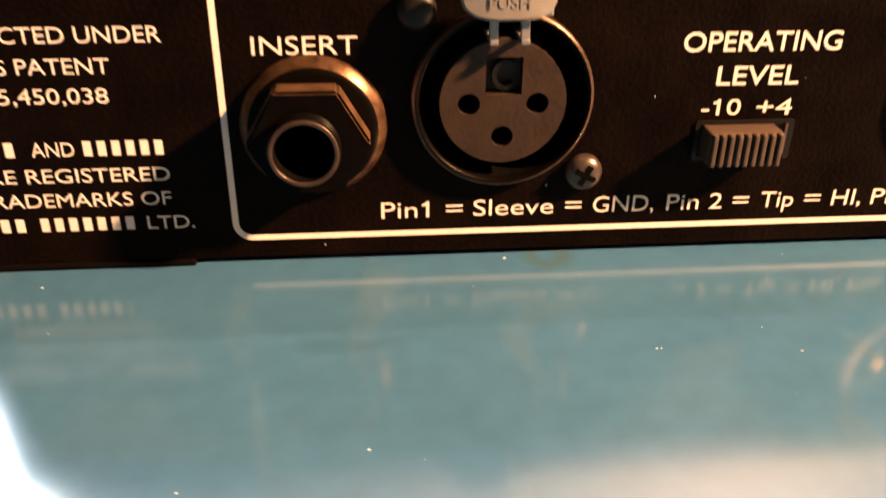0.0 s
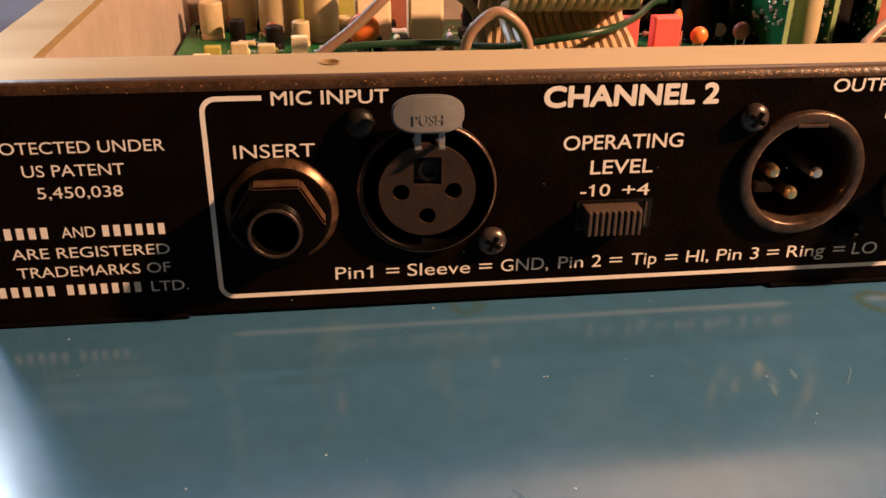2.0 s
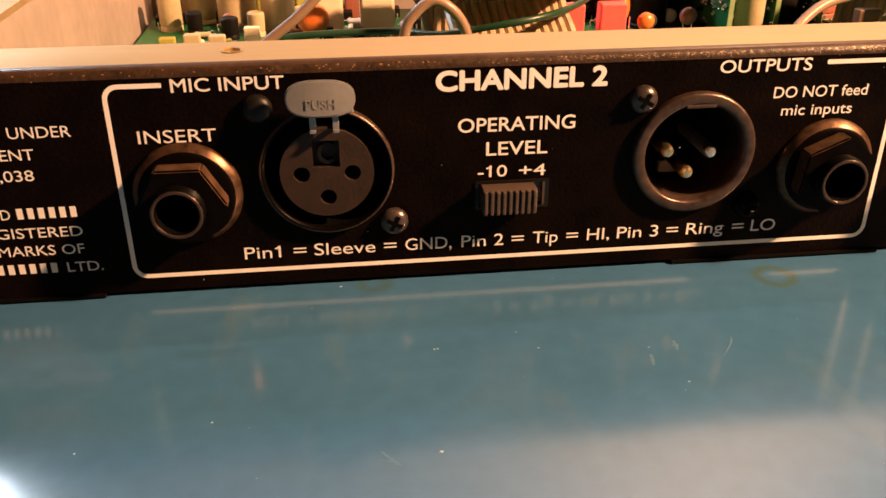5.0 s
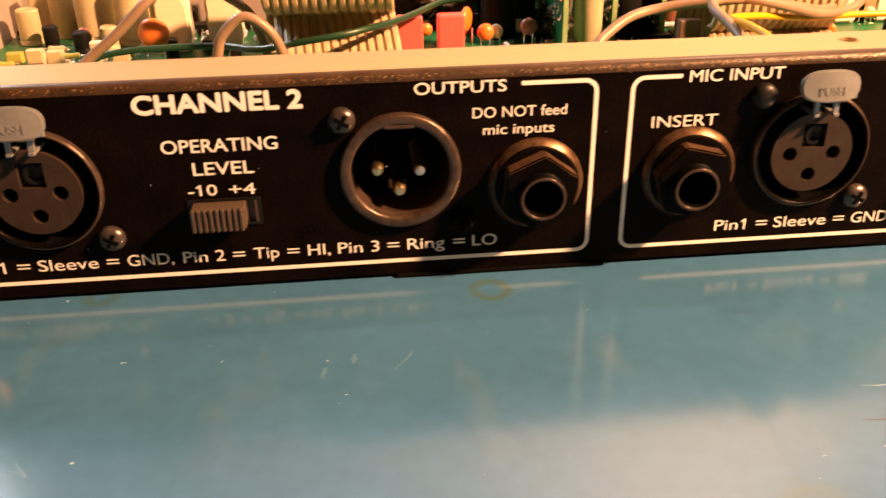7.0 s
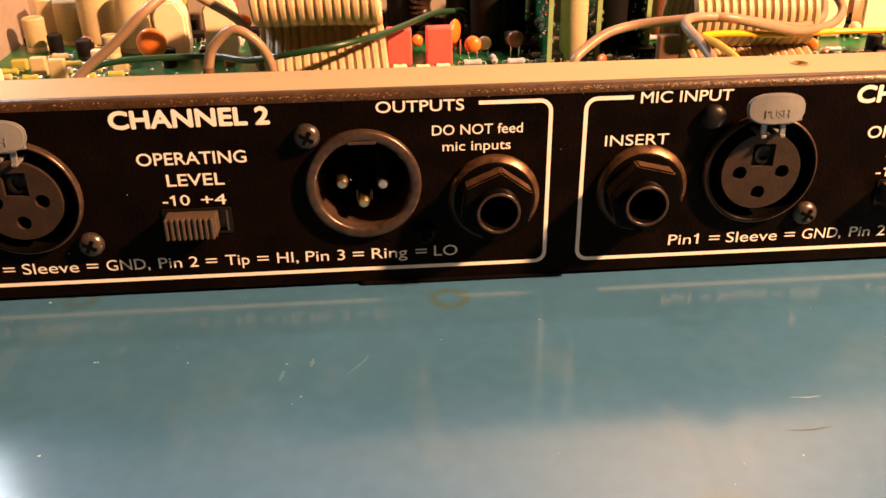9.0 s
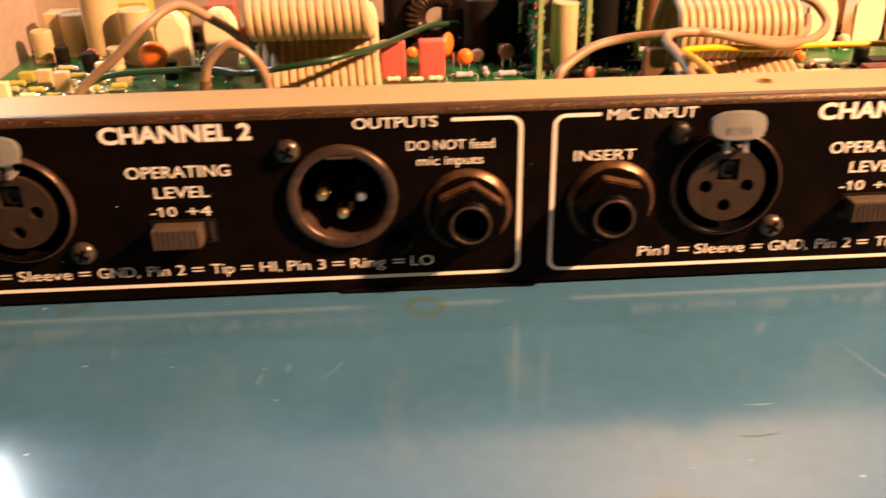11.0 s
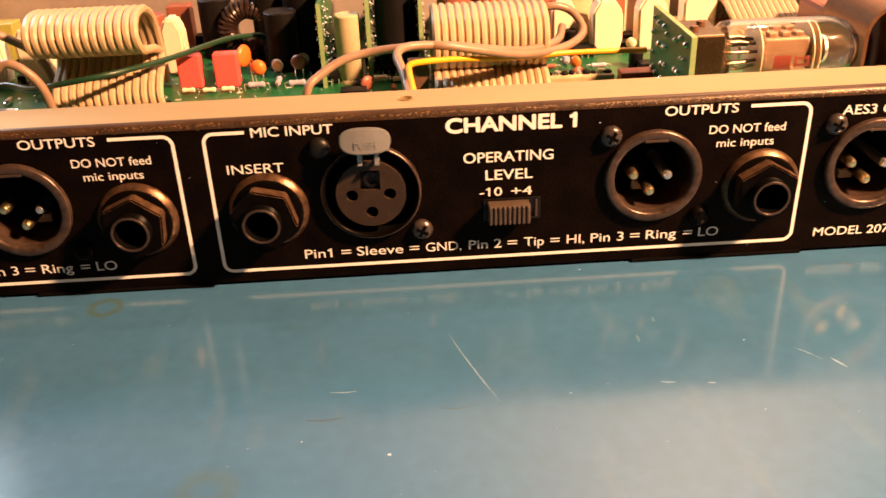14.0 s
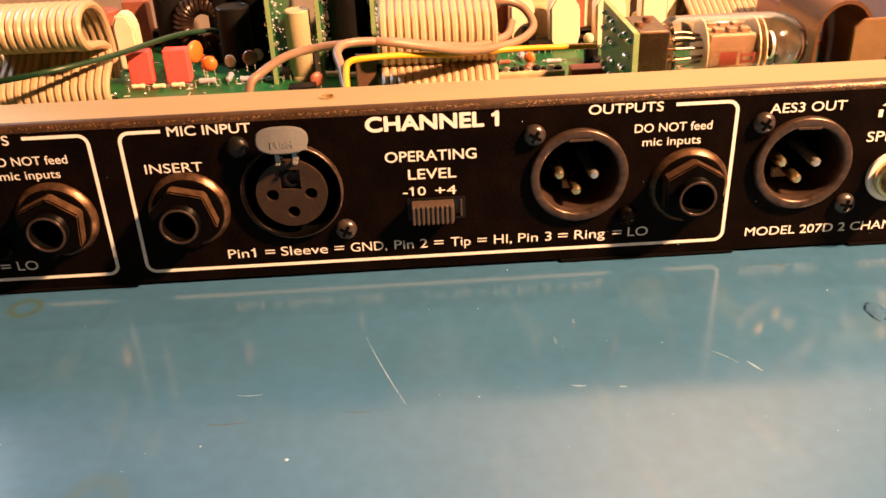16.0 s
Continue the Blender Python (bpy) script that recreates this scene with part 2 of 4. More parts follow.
def revolve(bm, profile, segs=48, centre=(0, 0, 0), axis="y"):
    """A body turned about an axis: profile rows are (radius, place along the axis)."""
    rings = []
    for r, a in profile:
        ring = []
        for i in range(segs):
            w = 2 * math.pi * i / segs
            c, s = r * math.cos(w), r * math.sin(w)
            p = {"y": (c, a, s), "x": (a, c, s), "z": (c, s, a)}[axis]
            ring.append(bm.verts.new([p[k] + centre[k] for k in range(3)]))
        rings.append(ring)
    for a, b in zip(rings, rings[1:]):
        for i in range(segs):
            bm.faces.new((a[i], a[(i + 1) % segs], b[(i + 1) % segs], b[i]))
    return rings


def cap(bm, ring):
    bm.faces.new(ring)


def turned(profile, segs=48, centre=(0, 0, 0), axis="y", closed=True):
    bm = bmesh.new()
    rings = revolve(bm, profile, segs, centre, axis)
    if closed:
        cap(bm, rings[0])
        cap(bm, rings[-1])
    return bm


def ring_body(r_out, r_in, y0, y1, edge=0.4, segs=56, centre=(0, 0, 0)):
    """A round collar about y with softened front edges (front is y0)."""
    bm = bmesh.new()
    prof = [(r_in, y1), (r_in, y0 + edge), (r_in + edge * 0.4, y0 + edge * 0.3), (r_in + edge, y0), (r_out - edge, y0),
            (r_out - edge * 0.4, y0 + edge * 0.3), (r_out, y0 + edge), (r_out, y1)]
    rings = revolve(bm, prof, segs, centre)
    a, b = rings[-1], rings[0]
    for i in range(segs):
        bm.faces.new((a[i], a[(i + 1) % segs], b[(i + 1) % segs], b[i]))
    return bm


def circle_pts(cx, cz, r, n=28, turn=0.0):
    return [(cx + r * math.cos(2 * math.pi * i / n + turn), cz + r * math.sin(2 * math.pi * i / n + turn)) for i in range(n)]


def rounded(x0, x1, z0, z1, r, n=5):
    pts = []
    for cx, cz, a0 in ((x1 - r, z1 - r, 0), (x0 + r, z1 - r, 90), (x0 + r, z0 + r, 180), (x1 - r, z0 + r, 270)):
        for i in range(n + 1):
            a = radians(a0 + 90 * i / n)
            pts.append((cx + r * math.cos(a), cz + r * math.sin(a)))
    return pts


def sheet(loops, a, b, plane="xz"):
    """A plate between a and b (across the plane), cut by holes: loops[0] is the outline, the rest are holes."""
    bm = bmesh.new()
    edges = []
    for pts in loops:
        vs = [bm.verts.new((u, a, v) if plane == "xz" else (u, v, a)) for u, v in pts]
        edges += [bm.edges.new((vs[i], vs[(i + 1) % len(vs)])) for i in range(len(vs))]
    bmesh.ops.triangle_fill(bm, use_beauty=True, use_dissolve=False, edges=edges)
    g = bmesh.ops.extrude_face_region(bm, geom=list(bm.faces))
    vs = [v for v in g["geom"] if isinstance(v, bmesh.types.BMVert)]
    bmesh.ops.translate(bm, vec=(0, b - a, 0) if plane == "xz" else (0, 0, b - a), verts=vs)
    return bm


def smooth_path(pts, n=10):
    """Points along a smooth line through pts."""
    p = [Vector(q) for q in pts]
    p = [p[0] * 2 - p[1]] + p + [p[-1] * 2 - p[-2]]
    out = []
    for i in range(1, len(p) - 2):
        for k in range(n):
            t = k / n
            a, b, c, d = p[i - 1], p[i], p[i + 1], p[i + 2]
            out.append(0.5 * (2 * b + (c - a) * t + (2 * a - 5 * b + 4 * c - d) * t * t + (3 * b - a - 3 * c + d) * t ** 3))
    out.append(p[-2])
    return out


def tube(pts, r, segs=10, n=8):
    bm = bmesh.new()
    line = smooth_path(pts, n)
    rings, side = [], Vector((0.3, 0.2, 1)).normalized()
    for i, q in enumerate(line):
        ahead = (line[min(i + 1, len(line) - 1)] - line[max(i - 1, 0)]).normalized()
        u = (side - ahead * side.dot(ahead)).normalized()
        side = u
        v = ahead.cross(u)
        rings.append([bm.verts.new(q + r * (math.cos(2 * math.pi * k / segs) * u + math.sin(2 * math.pi * k / segs) * v)) for k in range(segs)])
    for a, b in zip(rings, rings[1:]):
        for k in range(segs):
            bm.faces.new((a[k], a[(k + 1) % segs], b[(k + 1) % segs], b[k]))
    cap(bm, rings[0])
    cap(bm, rings[-1])
    return bm


def letters(text, x0, x1, z0, cap_height, parent, y=0.0, bold=0.0, material=None, depth=0.02, name="lettering", one=None):
    """A line of printed words from x0 to x1 on the baseline z0."""
    cu = bpy.data.curves.new("line", "FONT")
    cu.body, cu.size, cu.resolution_u = text, 1.0, 4
    ob = bpy.data.objects.new("line", cu)
    scene.collection.objects.link(ob)
    dg = bpy.context.evaluated_depsgraph_get()
    me = bpy.data.meshes.new_from_object(ob.evaluated_get(dg))
    bpy.data.objects.remove(ob)
    bm = bmesh.new()
    bm.from_mesh(me)
    bpy.data.meshes.remove(me)
    xs = [v.co.x for v in bm.verts]
    lo, hi = min(xs), max(xs)
    sx, sz = (x1 - x0) / (hi - lo), cap_height / 0.729
    for v in bm.verts:
        v.co = Vector((x0 + (v.co.x - lo) * sx, y - depth, z0 + v.co.y * sz))
    if one is not None:
        # the printed figure one has a slanted flag
        left, groups = set(bm.verts), []
        while left:
            todo, group = [left.pop()], []
            while todo:
                v = todo.pop()
                group.append(v)
                for e in v.link_edges:
                    u = e.other_vert(v)
                    if u in left:
                        left.remove(u)
                        todo.append(u)
            groups.append(group)
        groups.sort(key=lambda q: min(v.co.x for v in q))
        x, top = min(v.co.x for v in groups[one]), max(v.co.z for v in groups[one])
        k = cap_height
        bm.faces.new([bm.verts.new((x + a * k, y - depth, top + b * k)) for a, b in ((0.02, 0.0), (-0.07, -0.11), (-0.23, -0.16), (-0.23, -0.27), (0.02, -0.25))])
    flat = bm.copy()
    g = bmesh.ops.extrude_face_region(bm, geom=list(bm.faces))
    bmesh.ops.translate(bm, vec=(0, depth, 0), verts=[v for v in g["geom"] if isinstance(v, bmesh.types.BMVert)])
    # bold print: thin overlapping coats of ink, each a little further out
    w = bold * sz
    for i, (u, q) in enumerate(((1, 0), (-1, 0), (0, 1), (0, -1), (0.7, 0.7), (-0.7, -0.7), (-0.7, 0.7), (0.7, -0.7)) if bold else ()):
        coat = [bm.verts.new(v.co + Vector((u * w, -0.003 * (i + 1), q * w))) for v in flat.verts]
        flat.verts.index_update()
        for f in flat.faces:
            bm.faces.new([coat[v.index] for v in f.verts])
    flat.free()
    return part(name, bm, material or INK, parent)


def bars(x0, x1, z0, z1, count, parent):
    """A word shown as plain bars, one for each of its signs."""
    pitch = (x1 - x0) / count
    for i in range(count):
        bm = bmesh.new()
        box(bm, x0 + i * pitch, x0 + (i + 0.58) * pitch, -0.02, 0.0, z0, z1)
        part("printed_bar", bm, INK, parent)


# ---------------------------------------------------------------- the room, plain and closed
def slab(name, x0, x1, y0, y1, z0, z1, material, label, category):
    bm = bmesh.new()
    box(bm, x0 * 1000, x1 * 1000, y0 * 1000, y1 * 1000, z0 * 1000, z1 * 1000)
    return tagged(part(name, bm, material), label, category, kind="structure")


slab("wall_north", -1.66, 2.0, 1.26, 1.36, -0.04, 1.9, WALL_PAINT, "plain cream painted wall behind the bench", "wall")
# unseen walls and ceiling, coloured dark to hold back bounced light
slab("wall_south", -1.66, 2.0, -1.4, -1.3, -0.04, 1.9, LOW_BOUNCE, "unseen wall behind the camera, dark to limit bounced light", "wall")
slab("wall_west", -1.76, -1.66, -1.4, 1.36, -0.04, 1.9, LOW_BOUNCE, "unseen side wall, dark to limit bounced light", "wall")
slab("wall_east", 2.0, 2.1, -1.4, 1.36, -0.04, 1.9, LOW_BOUNCE, "unseen side wall, dark to limit bounced light", "wall")
slab("ceiling", -1.76, 2.1, -1.4, 1.36, 1.9, 2.0, LOW_BOUNCE, "unseen ceiling, dark to limit bounced light", "ceiling")

# ---------------------------------------------------------------- worktop with its scratches and dust
bm = bmesh.new()
box(bm, -1660, 2000, -1300, 1260, -40, 0)
worktop = tagged(part("worktop", bm, WORKTOP), "glossy teal worktop with fine scratches, stains and dust", "worktop")


def scratch(pts, w, name="scratch", material=None):
    bm = bmesh.new()
    line = smooth_path([(x, y, 0.02) for x, y in pts], 6)
    rows = []
    for i, q in enumerate(line):
        ahead = (line[min(i + 1, len(line) - 1)] - line[max(i - 1, 0)]).normalized()
        side = Vector((-ahead.y, ahead.x, 0))
        k = w * (0.25 + 0.75 * math.sin(math.pi * (i + 0.5) / len(line))) * random.uniform(0.6, 1.1)
        rows.append((bm.verts.new(q + side * k), bm.verts.new(q + Vector((0, 0, 0.03))), bm.verts.new(q - side * k)))
    for a, b in zip(rows, rows[1:]):
        bm.faces.new((a[0], a[1], b[1], b[0]))
        bm.faces.new((a[1], a[2], b[2], b[1]))
    part(name, bm, material or SCRATCH, worktop)


def speck(x, y, r, material=None):
    bm = bmesh.new()
    bmesh.ops.create_icosphere(bm, subdivisions=1, radius=r)
    for v in bm.verts:
        v.co = Vector((v.co.x * random.uniform(0.6, 1.3) + x, v.co.y * random.uniform(0.6, 1.3) + y, max(0, v.co.z * 0.5)))
    part("dust_speck", bm, material or DUST, worktop)

scratch([(207.0, -29.0), (208.8, -35), (211.3, -42.4), (213.5, -48.5), (215.8, -54.5)], 0.13)
scratch([(287.6, -46.6), (288.6, -48.4), (289.6, -50.2)], 0.28)
scratch([(281.3, -41.9), (283.6, -44.2), (285.7, -47.0)], 0.13)
scratch([(249.6, -51.1), (251, -51.5), (252.6, -51.6)], 0.22)
scratch([(259.2, -52.5), (260.8, -52.7)], 0.25)
scratch([(180.7, -47.8), (183.5, -48.2), (186.3, -48.0)], 0.12)
scratch([(176.3, -56.6), (180, -57.0), (184.1, -56.4)], 0.16, material=BROWN_MARK)
scratch([(203.4, -55.1), (206.5, -55.8), (209.9, -55.0)], 0.13, material=BROWN_MARK)
scratch([(105.9, -27.4), (105.0, -29.5), (102.1, -33.4)], 0.22, material=SMUDGE)
scratch([(95.3, -27.6), (95.0, -30.6)], 0.6, material=SMUDGE)
scratch([(90.0, -31.2), (89.4, -34.6)], 0.55, material=SMUDGE)
scratch([(43.0, -50.8), (44.3, -52.8), (45.7, -54.4)], 0.4, material=SMUDGE)
scratch([(42.6, -52.6), (44.9, -53.4)], 0.22, material=SMUDGE)
scratch([(308.2, -7.0), (309.2, -7.6), (310.2, -8.4)], 0.25, material=BROWN_MARK)
scratch([(254.3, -26.6), (254.2, -28.6)], 0.5, material=SMUDGE)
scratch([(248.9, -33.4), (248.9, -36.4)], 0.4, material=SMUDGE)
for x, y, r in ((38.1, -1.4, 0.34), (53.6, -25.2, 0.22), (17.8, -41.0, 0.24), (-26.0, -5.2, 0.25), (-1.2, -45.9, 0.2), (90.4, -29.2, 0.26),
                (51.7, -51.9, 0.3), (93.7, -39.6, 0.2), (193.2, -68.4, 0.42), (176.3, -63.1, 0.25), (230.5, -53.1, 0.22), (242.0, -2.5, 0.24),
                (54.2, -25.2, 0.2), (140.9, -17.9, 0.16), (271.9, -38.0, 0.2), (316.0, -20.7, 0.3), (71.5, -27.0, 0.2)):
    speck(x, y, r)
for _ in range(70):
    speck(random.uniform(-60, 340), random.uniform(-95, -3), random.uniform(0.05, 0.13))
# a blob of clear dried glue
bm = bmesh.new()
bmesh.ops.create_icosphere(bm, subdivisions=3, radius=1.0)
for v in bm.verts:
    k = 1 + 0.25 * noise.noise(v.co * 2.0)
    v.co = Vector((v.co.x * 2.3 * k + 322.8, v.co.y * 3.8 * k - 31.0, max(0, v.co.z * 0.6 * k)))
part("glue_blob", bm, mat("dried_clear_glue", (0.036, 0.105, 0.21), 0.06, vary=0.3, spec=0.9, bump=1.0, bump_scale=500), worktop, "dried glossy glue blob", smooth=True)

# ---------------------------------------------------------------- the rack unit's case
X0, X1, DEPTH, TOP = -40.5, 395.5, 206.0, 44.0
STEP, STEP_PRINT = 153.5, 152.15
XLR_F, XLR_M, AES, JACK_IN, JACK_OUT, SWITCH = (36.9, 24.0), (106.2, 24.1), (314.6, 24.1), (10.7, 20.0), (133.4, 19.8), (71.4, 17.2)
RCA = (338.0, 19.2)
case = thing("rack_unit", (0, 0, 0), "black one-space audio rack unit with its lid off, on the worktop", "rack unit")
holes = []
for k in (0, STEP):
    holes += [circle_pts(XLR_F[0] + k, XLR_F[1], 11.4), circle_pts(XLR_M[0] + k, XLR_M[1], 10.4)]
    holes += [circle_pts(JACK_IN[0] + k, JACK_IN[1], 5.6), circle_pts(JACK_OUT[0] + k, JACK_OUT[1], 5.6)]
    holes += [[(SWITCH[0] + k - 6.6, SWITCH[1] - 2.6), (SWITCH[0] + k + 6.6, SWITCH[1] - 2.6), (SWITCH[0] + k + 6.6, SWITCH[1] + 2.6), (SWITCH[0] + k - 6.6, SWITCH[1] + 2.6)]]
holes += [circle_pts(*AES, 10.4), circle_pts(*RCA, 5.2)]
rear_panel = part("rear_panel", sheet([[(X0, 0.9), (X1, 0.9), (X1, 42.0), (X0, 42.0)]] + holes, 0.0, 1.5), BLACK_PAINT, case, "black textured rear panel with white lettering")
# rounded bend between the panel and the top flange
bm = bmesh.new()
rows = []
for i in range(9):
    a = radians(90 * i / 8)
    rows.append((2.0 - 2.0 * math.cos(a), 42.0 + 2.0 * math.sin(a)))
strip = rows + [(2.0, 42.5), (1.5, 42.0)]
ends = [[bm.verts.new((x, y, z)) for y, z in strip] for x in (X0, X1)]
for i in range(len(strip)):
    j = (i + 1) % len(strip)
    bm.faces.new((ends[0][i], ends[0][j], ends[1][j], ends[1][i]))
add_face_material(part("panel_bend", bm, WORN_EDGE, case, "folded black edge, painted sheen above and worn below", smooth=True), SHEEN_EDGE, lambda q, n: q.z > 43.3)
# chipped paint along the bend, where bare metal shows
random.seed(21)
bm = bmesh.new()
for _ in range(2600):
    x = X0 + (X1 - X0) * random.random() ** 0.55
    a, r = radians(40 - abs(random.gauss(0, 15))), random.uniform(0.03, 0.13)
    if noise.noise(Vector((x * 0.09, 3.1, 0))) < random.uniform(-0.4, 0.3):
        continue
    n = Vector((0, -math.cos(a), math.sin(a)))
    o, t = Vector((x, 2.0, 42.0)) + n * 2.012, Vector((0, math.sin(a), math.cos(a)))
    k = random.randint(5, 7)
    bm.faces.new([bm.verts.new(o + (Vector((1, 0, 0)) * math.cos(2 * math.pi * i / k) * r * 1.7 + t * math.sin(2 * math.pi * i / k) * r) * random.uniform(0.6, 1.2)) for i in range(k)])
tagged(part("paint_chips", bm, TAN_PLATE, case, "small chips showing bare metal"), kind="stuff")
flange_holes = [circle_pts(x, 9.2, 1.55, 20) for x in (21.1, 200.1, 379.0)]
part("top_flange", sheet([[(X0, 2.02), (X1, 2.02), (X1, 15.5), (X0, 15.5)]] + flange_holes, 42.6, TOP, "xy"), BARE, case, "bare plated metal flange with screw holes")
for x in (21.1, 200.1, 379.0):
    bm = bmesh.new()
    revolve(bm, [(1.75, 44.0), (2.05, 44.16), (1.6, 44.1), (1.5, 43.0), (1.5, 38.0)], 20, (x, 9.2, 0), "z")
    part("threaded_hole", bm, BARE, case, smooth=True)
for name, a, b, y0, y1, z0, z1, m in (("side_flange", X0, -29.5, 15.55, DEPTH, 42.6, TOP, BARE), ("side_wall", X0, X0 + 1.5, 1.55, DEPTH, 1.0, 42.55, STEEL_IN),
                                      ("side_wall", X1 - 1.5, X1, 1.55, DEPTH, 1.0, 42.55, STEEL_IN), ("inner_wall", -31.0, -29.5, 15.55, DEPTH, 2.6, 42.55, STEEL_IN),
                                      ("base_plate", X0 + 1.5, X1 - 1.5, 1.55, DEPTH, 1.0, 2.5, STEEL_IN), ("front_wall", X0, X1, DEPTH, DEPTH + 3.0, 1.0, TOP, STEEL_IN)):
    bm = bmesh.new()
    box(bm, a, b, y0, y1, z0, z1)
    part(name, bm, m, case)
for a, b in ((-40.4, -6.0), (104.5, 149.0), (255.7, 300.2), (330.0, 372.0)):
    bm = bmesh.new()
    box(bm, a, b, -0.7, 12.0, 0.0, 0.88, 0.4)
    part("bottom_tab", bm, SHADE_BLACK, case)


def frame_line(pts, w=0.85):
    """A printed outline of even width along pts, in the panel's plane."""
    bm = bmesh.new()
    rows = []
    for i, (x, z) in enumerate(pts):
        a, b = pts[max(i - 1, 0)], pts[min(i + 1, len(pts) - 1)]
        d = Vector((b[0] - a[0], 0, b[1] - a[1])).normalized()
        s = Vector((-d.z, 0, d.x)) * w / 2
        rows.append([bm.verts.new((x + k * s.x, y, z + k * s.z)) for k, y in ((1, 0), (1, -0.02), (-1, -0.02), (-1, 0))])
    for a, b in zip(rows, rows[1:]):
        for k in range(3):
            bm.faces.new((a[k], a[k + 1], b[k + 1], b[k]))
    bm.faces.new(rows[0])
    bm.faces.new(rows[-1])
    part("printed_outline", bm, INK, case)


def corner(cx, cz, r, a0, a1, n=6):
    return [(cx + r * math.cos(radians(a0 + (a1 - a0) * i / n)), cz + r * math.sin(radians(a0 + (a1 - a0) * i / n))) for i in range(n + 1)]


for n, k in ((2, 0.0), (1, STEP_PRINT)):
    R = 2.3
    frame_line([(k + 9.7, 40.7)] + corner(k + R, 40.7 - R, R, 90, 180) + corner(k + R, 4.0 + R, R, 180, 270)
               + corner(k + 144.9 - R, 4.0 + R, R, 270, 360) + corner(k + 144.9 - R, 40.7 - R, R, 0, 90) + [(k + 130.1, 40.7)])
    letters("MIC INPUT", k + 11.2, k + 30.4, 39.4, 2.45, case, bold=0.012)
    letters("INSERT", k + 4.4, k + 17.9, 30.3, 2.5, case)
    letters("CHANNEL %d" % n, k + 57.1, k + 88.1, 37.9, 3.65, case, bold=0.042, one=-1 if n == 1 else None)
    letters("OPERATING", k + 61.0, k + 82.8, 29.9, 2.75, case, bold=0.012)
    letters("LEVEL", k + 66.3, k + 77.8, 25.2, 2.75, case, bold=0.012)
    letters("-10", k + 64.8, k + 70.3, 20.9, 2.4, case, bold=0.008, one=1)
    letters("+4", k + 72.6, k + 77.7, 20.8, 2.4, case, bold=0.008)
    for word, a, z in (("Pin1", 20.4, 27.2), ("Sleeve", 33.5, 45.1), ("GND,", 50.9, 59.9), ("Pin 2", 61.8, 70.1), ("Tip", 75.9, 80.9), ("HI,", 86.8, 91.3),
                       ("Pin 3", 92.9, 101.3), ("Ring", 107.1, 114.8), ("LO", 120.6, 125.7)):
        letters(word, k + a, k + z, 6.4, 2.65, case, one=-1 if word == "Pin1" else None)
    for a in (29.6, 46.8, 71.7, 82.6, 103.0, 116.6):
        letters("=", k + a, k + a + 2.4, 6.4, 2.65, case)
    letters("OUTPUTS", k + 109.4, k + 127.1, 39.3, 2.45, case, bold=0.012)
    letters("DO NOT feed", k + 120.6, k + 139.2, 34.1, 2.25, case, bold=0.006)
    letters("mic inputs", k + 122.7, k + 136.8, 30.6, 2.2, case, bold=0.006)
letters("PROTECTED UNDER", -36.0, -6.6, 32.2, 2.15, case)
letters("US PATENT", -29.7, -13.5, 28.2, 2.15, case)
letters("5,450,038", -28.0, -14.3, 24.3, 2.15, case)
bars(-36.6, -26.8, 17.0, 19.1, 5, case)
letters("AND", -25.4, -19.9, 17.0, 2.1, case)
bars(-18.7, -7.6, 17.0, 19.1, 6, case)
letters("ARE REGISTERED", -34.2, -8.0, 13.2, 2.1, case)
letters("TRADEMARKS OF", -33.9, -8.3, 9.6, 2.1, case)
bars(-37.6, -27.6, 5.9, 7.9, 5, case)
bars(-26.3, -13.0, 5.9, 7.9, 7, case)
letters("LTD.", -12.0, -5.6, 5.9, 2.1, case)
letters("AES3 OUT", 304.9, 323.2, 37.2, 2.5, case, bold=0.008)
letters("MODEL 207D 2 CHANNEL", 302.9, 348.0, 4.5, 2.5, case, bold=0.006)
letters("SPDIF", 329.7, 340.6, 28.6, 2.7, case, bold=0.008)
bars(331.4, 333.2, 34.8, 36.7, 1, case)
bm = bmesh.new()
vs = [bm.verts.new((x, y, z)) for y in (-0.02, 0) for x, z in ((332.0, 37.6), (334.2, 37.6), (338.4, 41.6), (336.6, 41.6))]
for f in ((0, 1, 2, 3), (7, 6, 5, 4), (0, 4, 5, 1), (1, 5, 6, 2), (2, 6, 7, 3), (3, 7, 4, 0)):
    bm.faces.new([vs[i] for i in f])
part("printed_emblem", bm, INK, case)


# a few grains of dust caught on the panel's texture
rng = random.Random(5)
for _ in range(26):
    bm = bmesh.new()
    bmesh.ops.create_icosphere(bm, subdivisions=1, radius=rng.uniform(0.07, 0.17), matrix=Matrix.Translation((rng.uniform(-36, 345), -0.02, rng.uniform(2.5, 41.5))))
    part("dust_grain", bm, DUST, case)


# ---------------------------------------------------------------- panel connectors
def screw(parent, x, z, material, turn=0.0, crossed=True):
    prof = [(2.65, 0.0), (2.65, -0.5), (2.45, -1.05), (1.9, -1.55), (1.1, -1.85), (0.02, -1.95)]
    head = part("screw", turned(prof, 28, (x, 0, z)), material, parent, smooth=True)
    if not crossed:
        return
    bm = bmesh.new()
    m = Matrix.Translation((x, 0, z)) @ Matrix.Rotation(radians(turn), 4, "Y")
    # raised near-black cross paints the shade of a cut recess
    box(bm, -1.55, 1.55, -2.0, -1.2, -0.4, 0.4, m=m)
    box(bm, -0.4, 0.4, -2.01, -1.2, -1.55, 1.55, m=m)
    part("cross_recess_shade", bm, SHADE_BLACK, head)


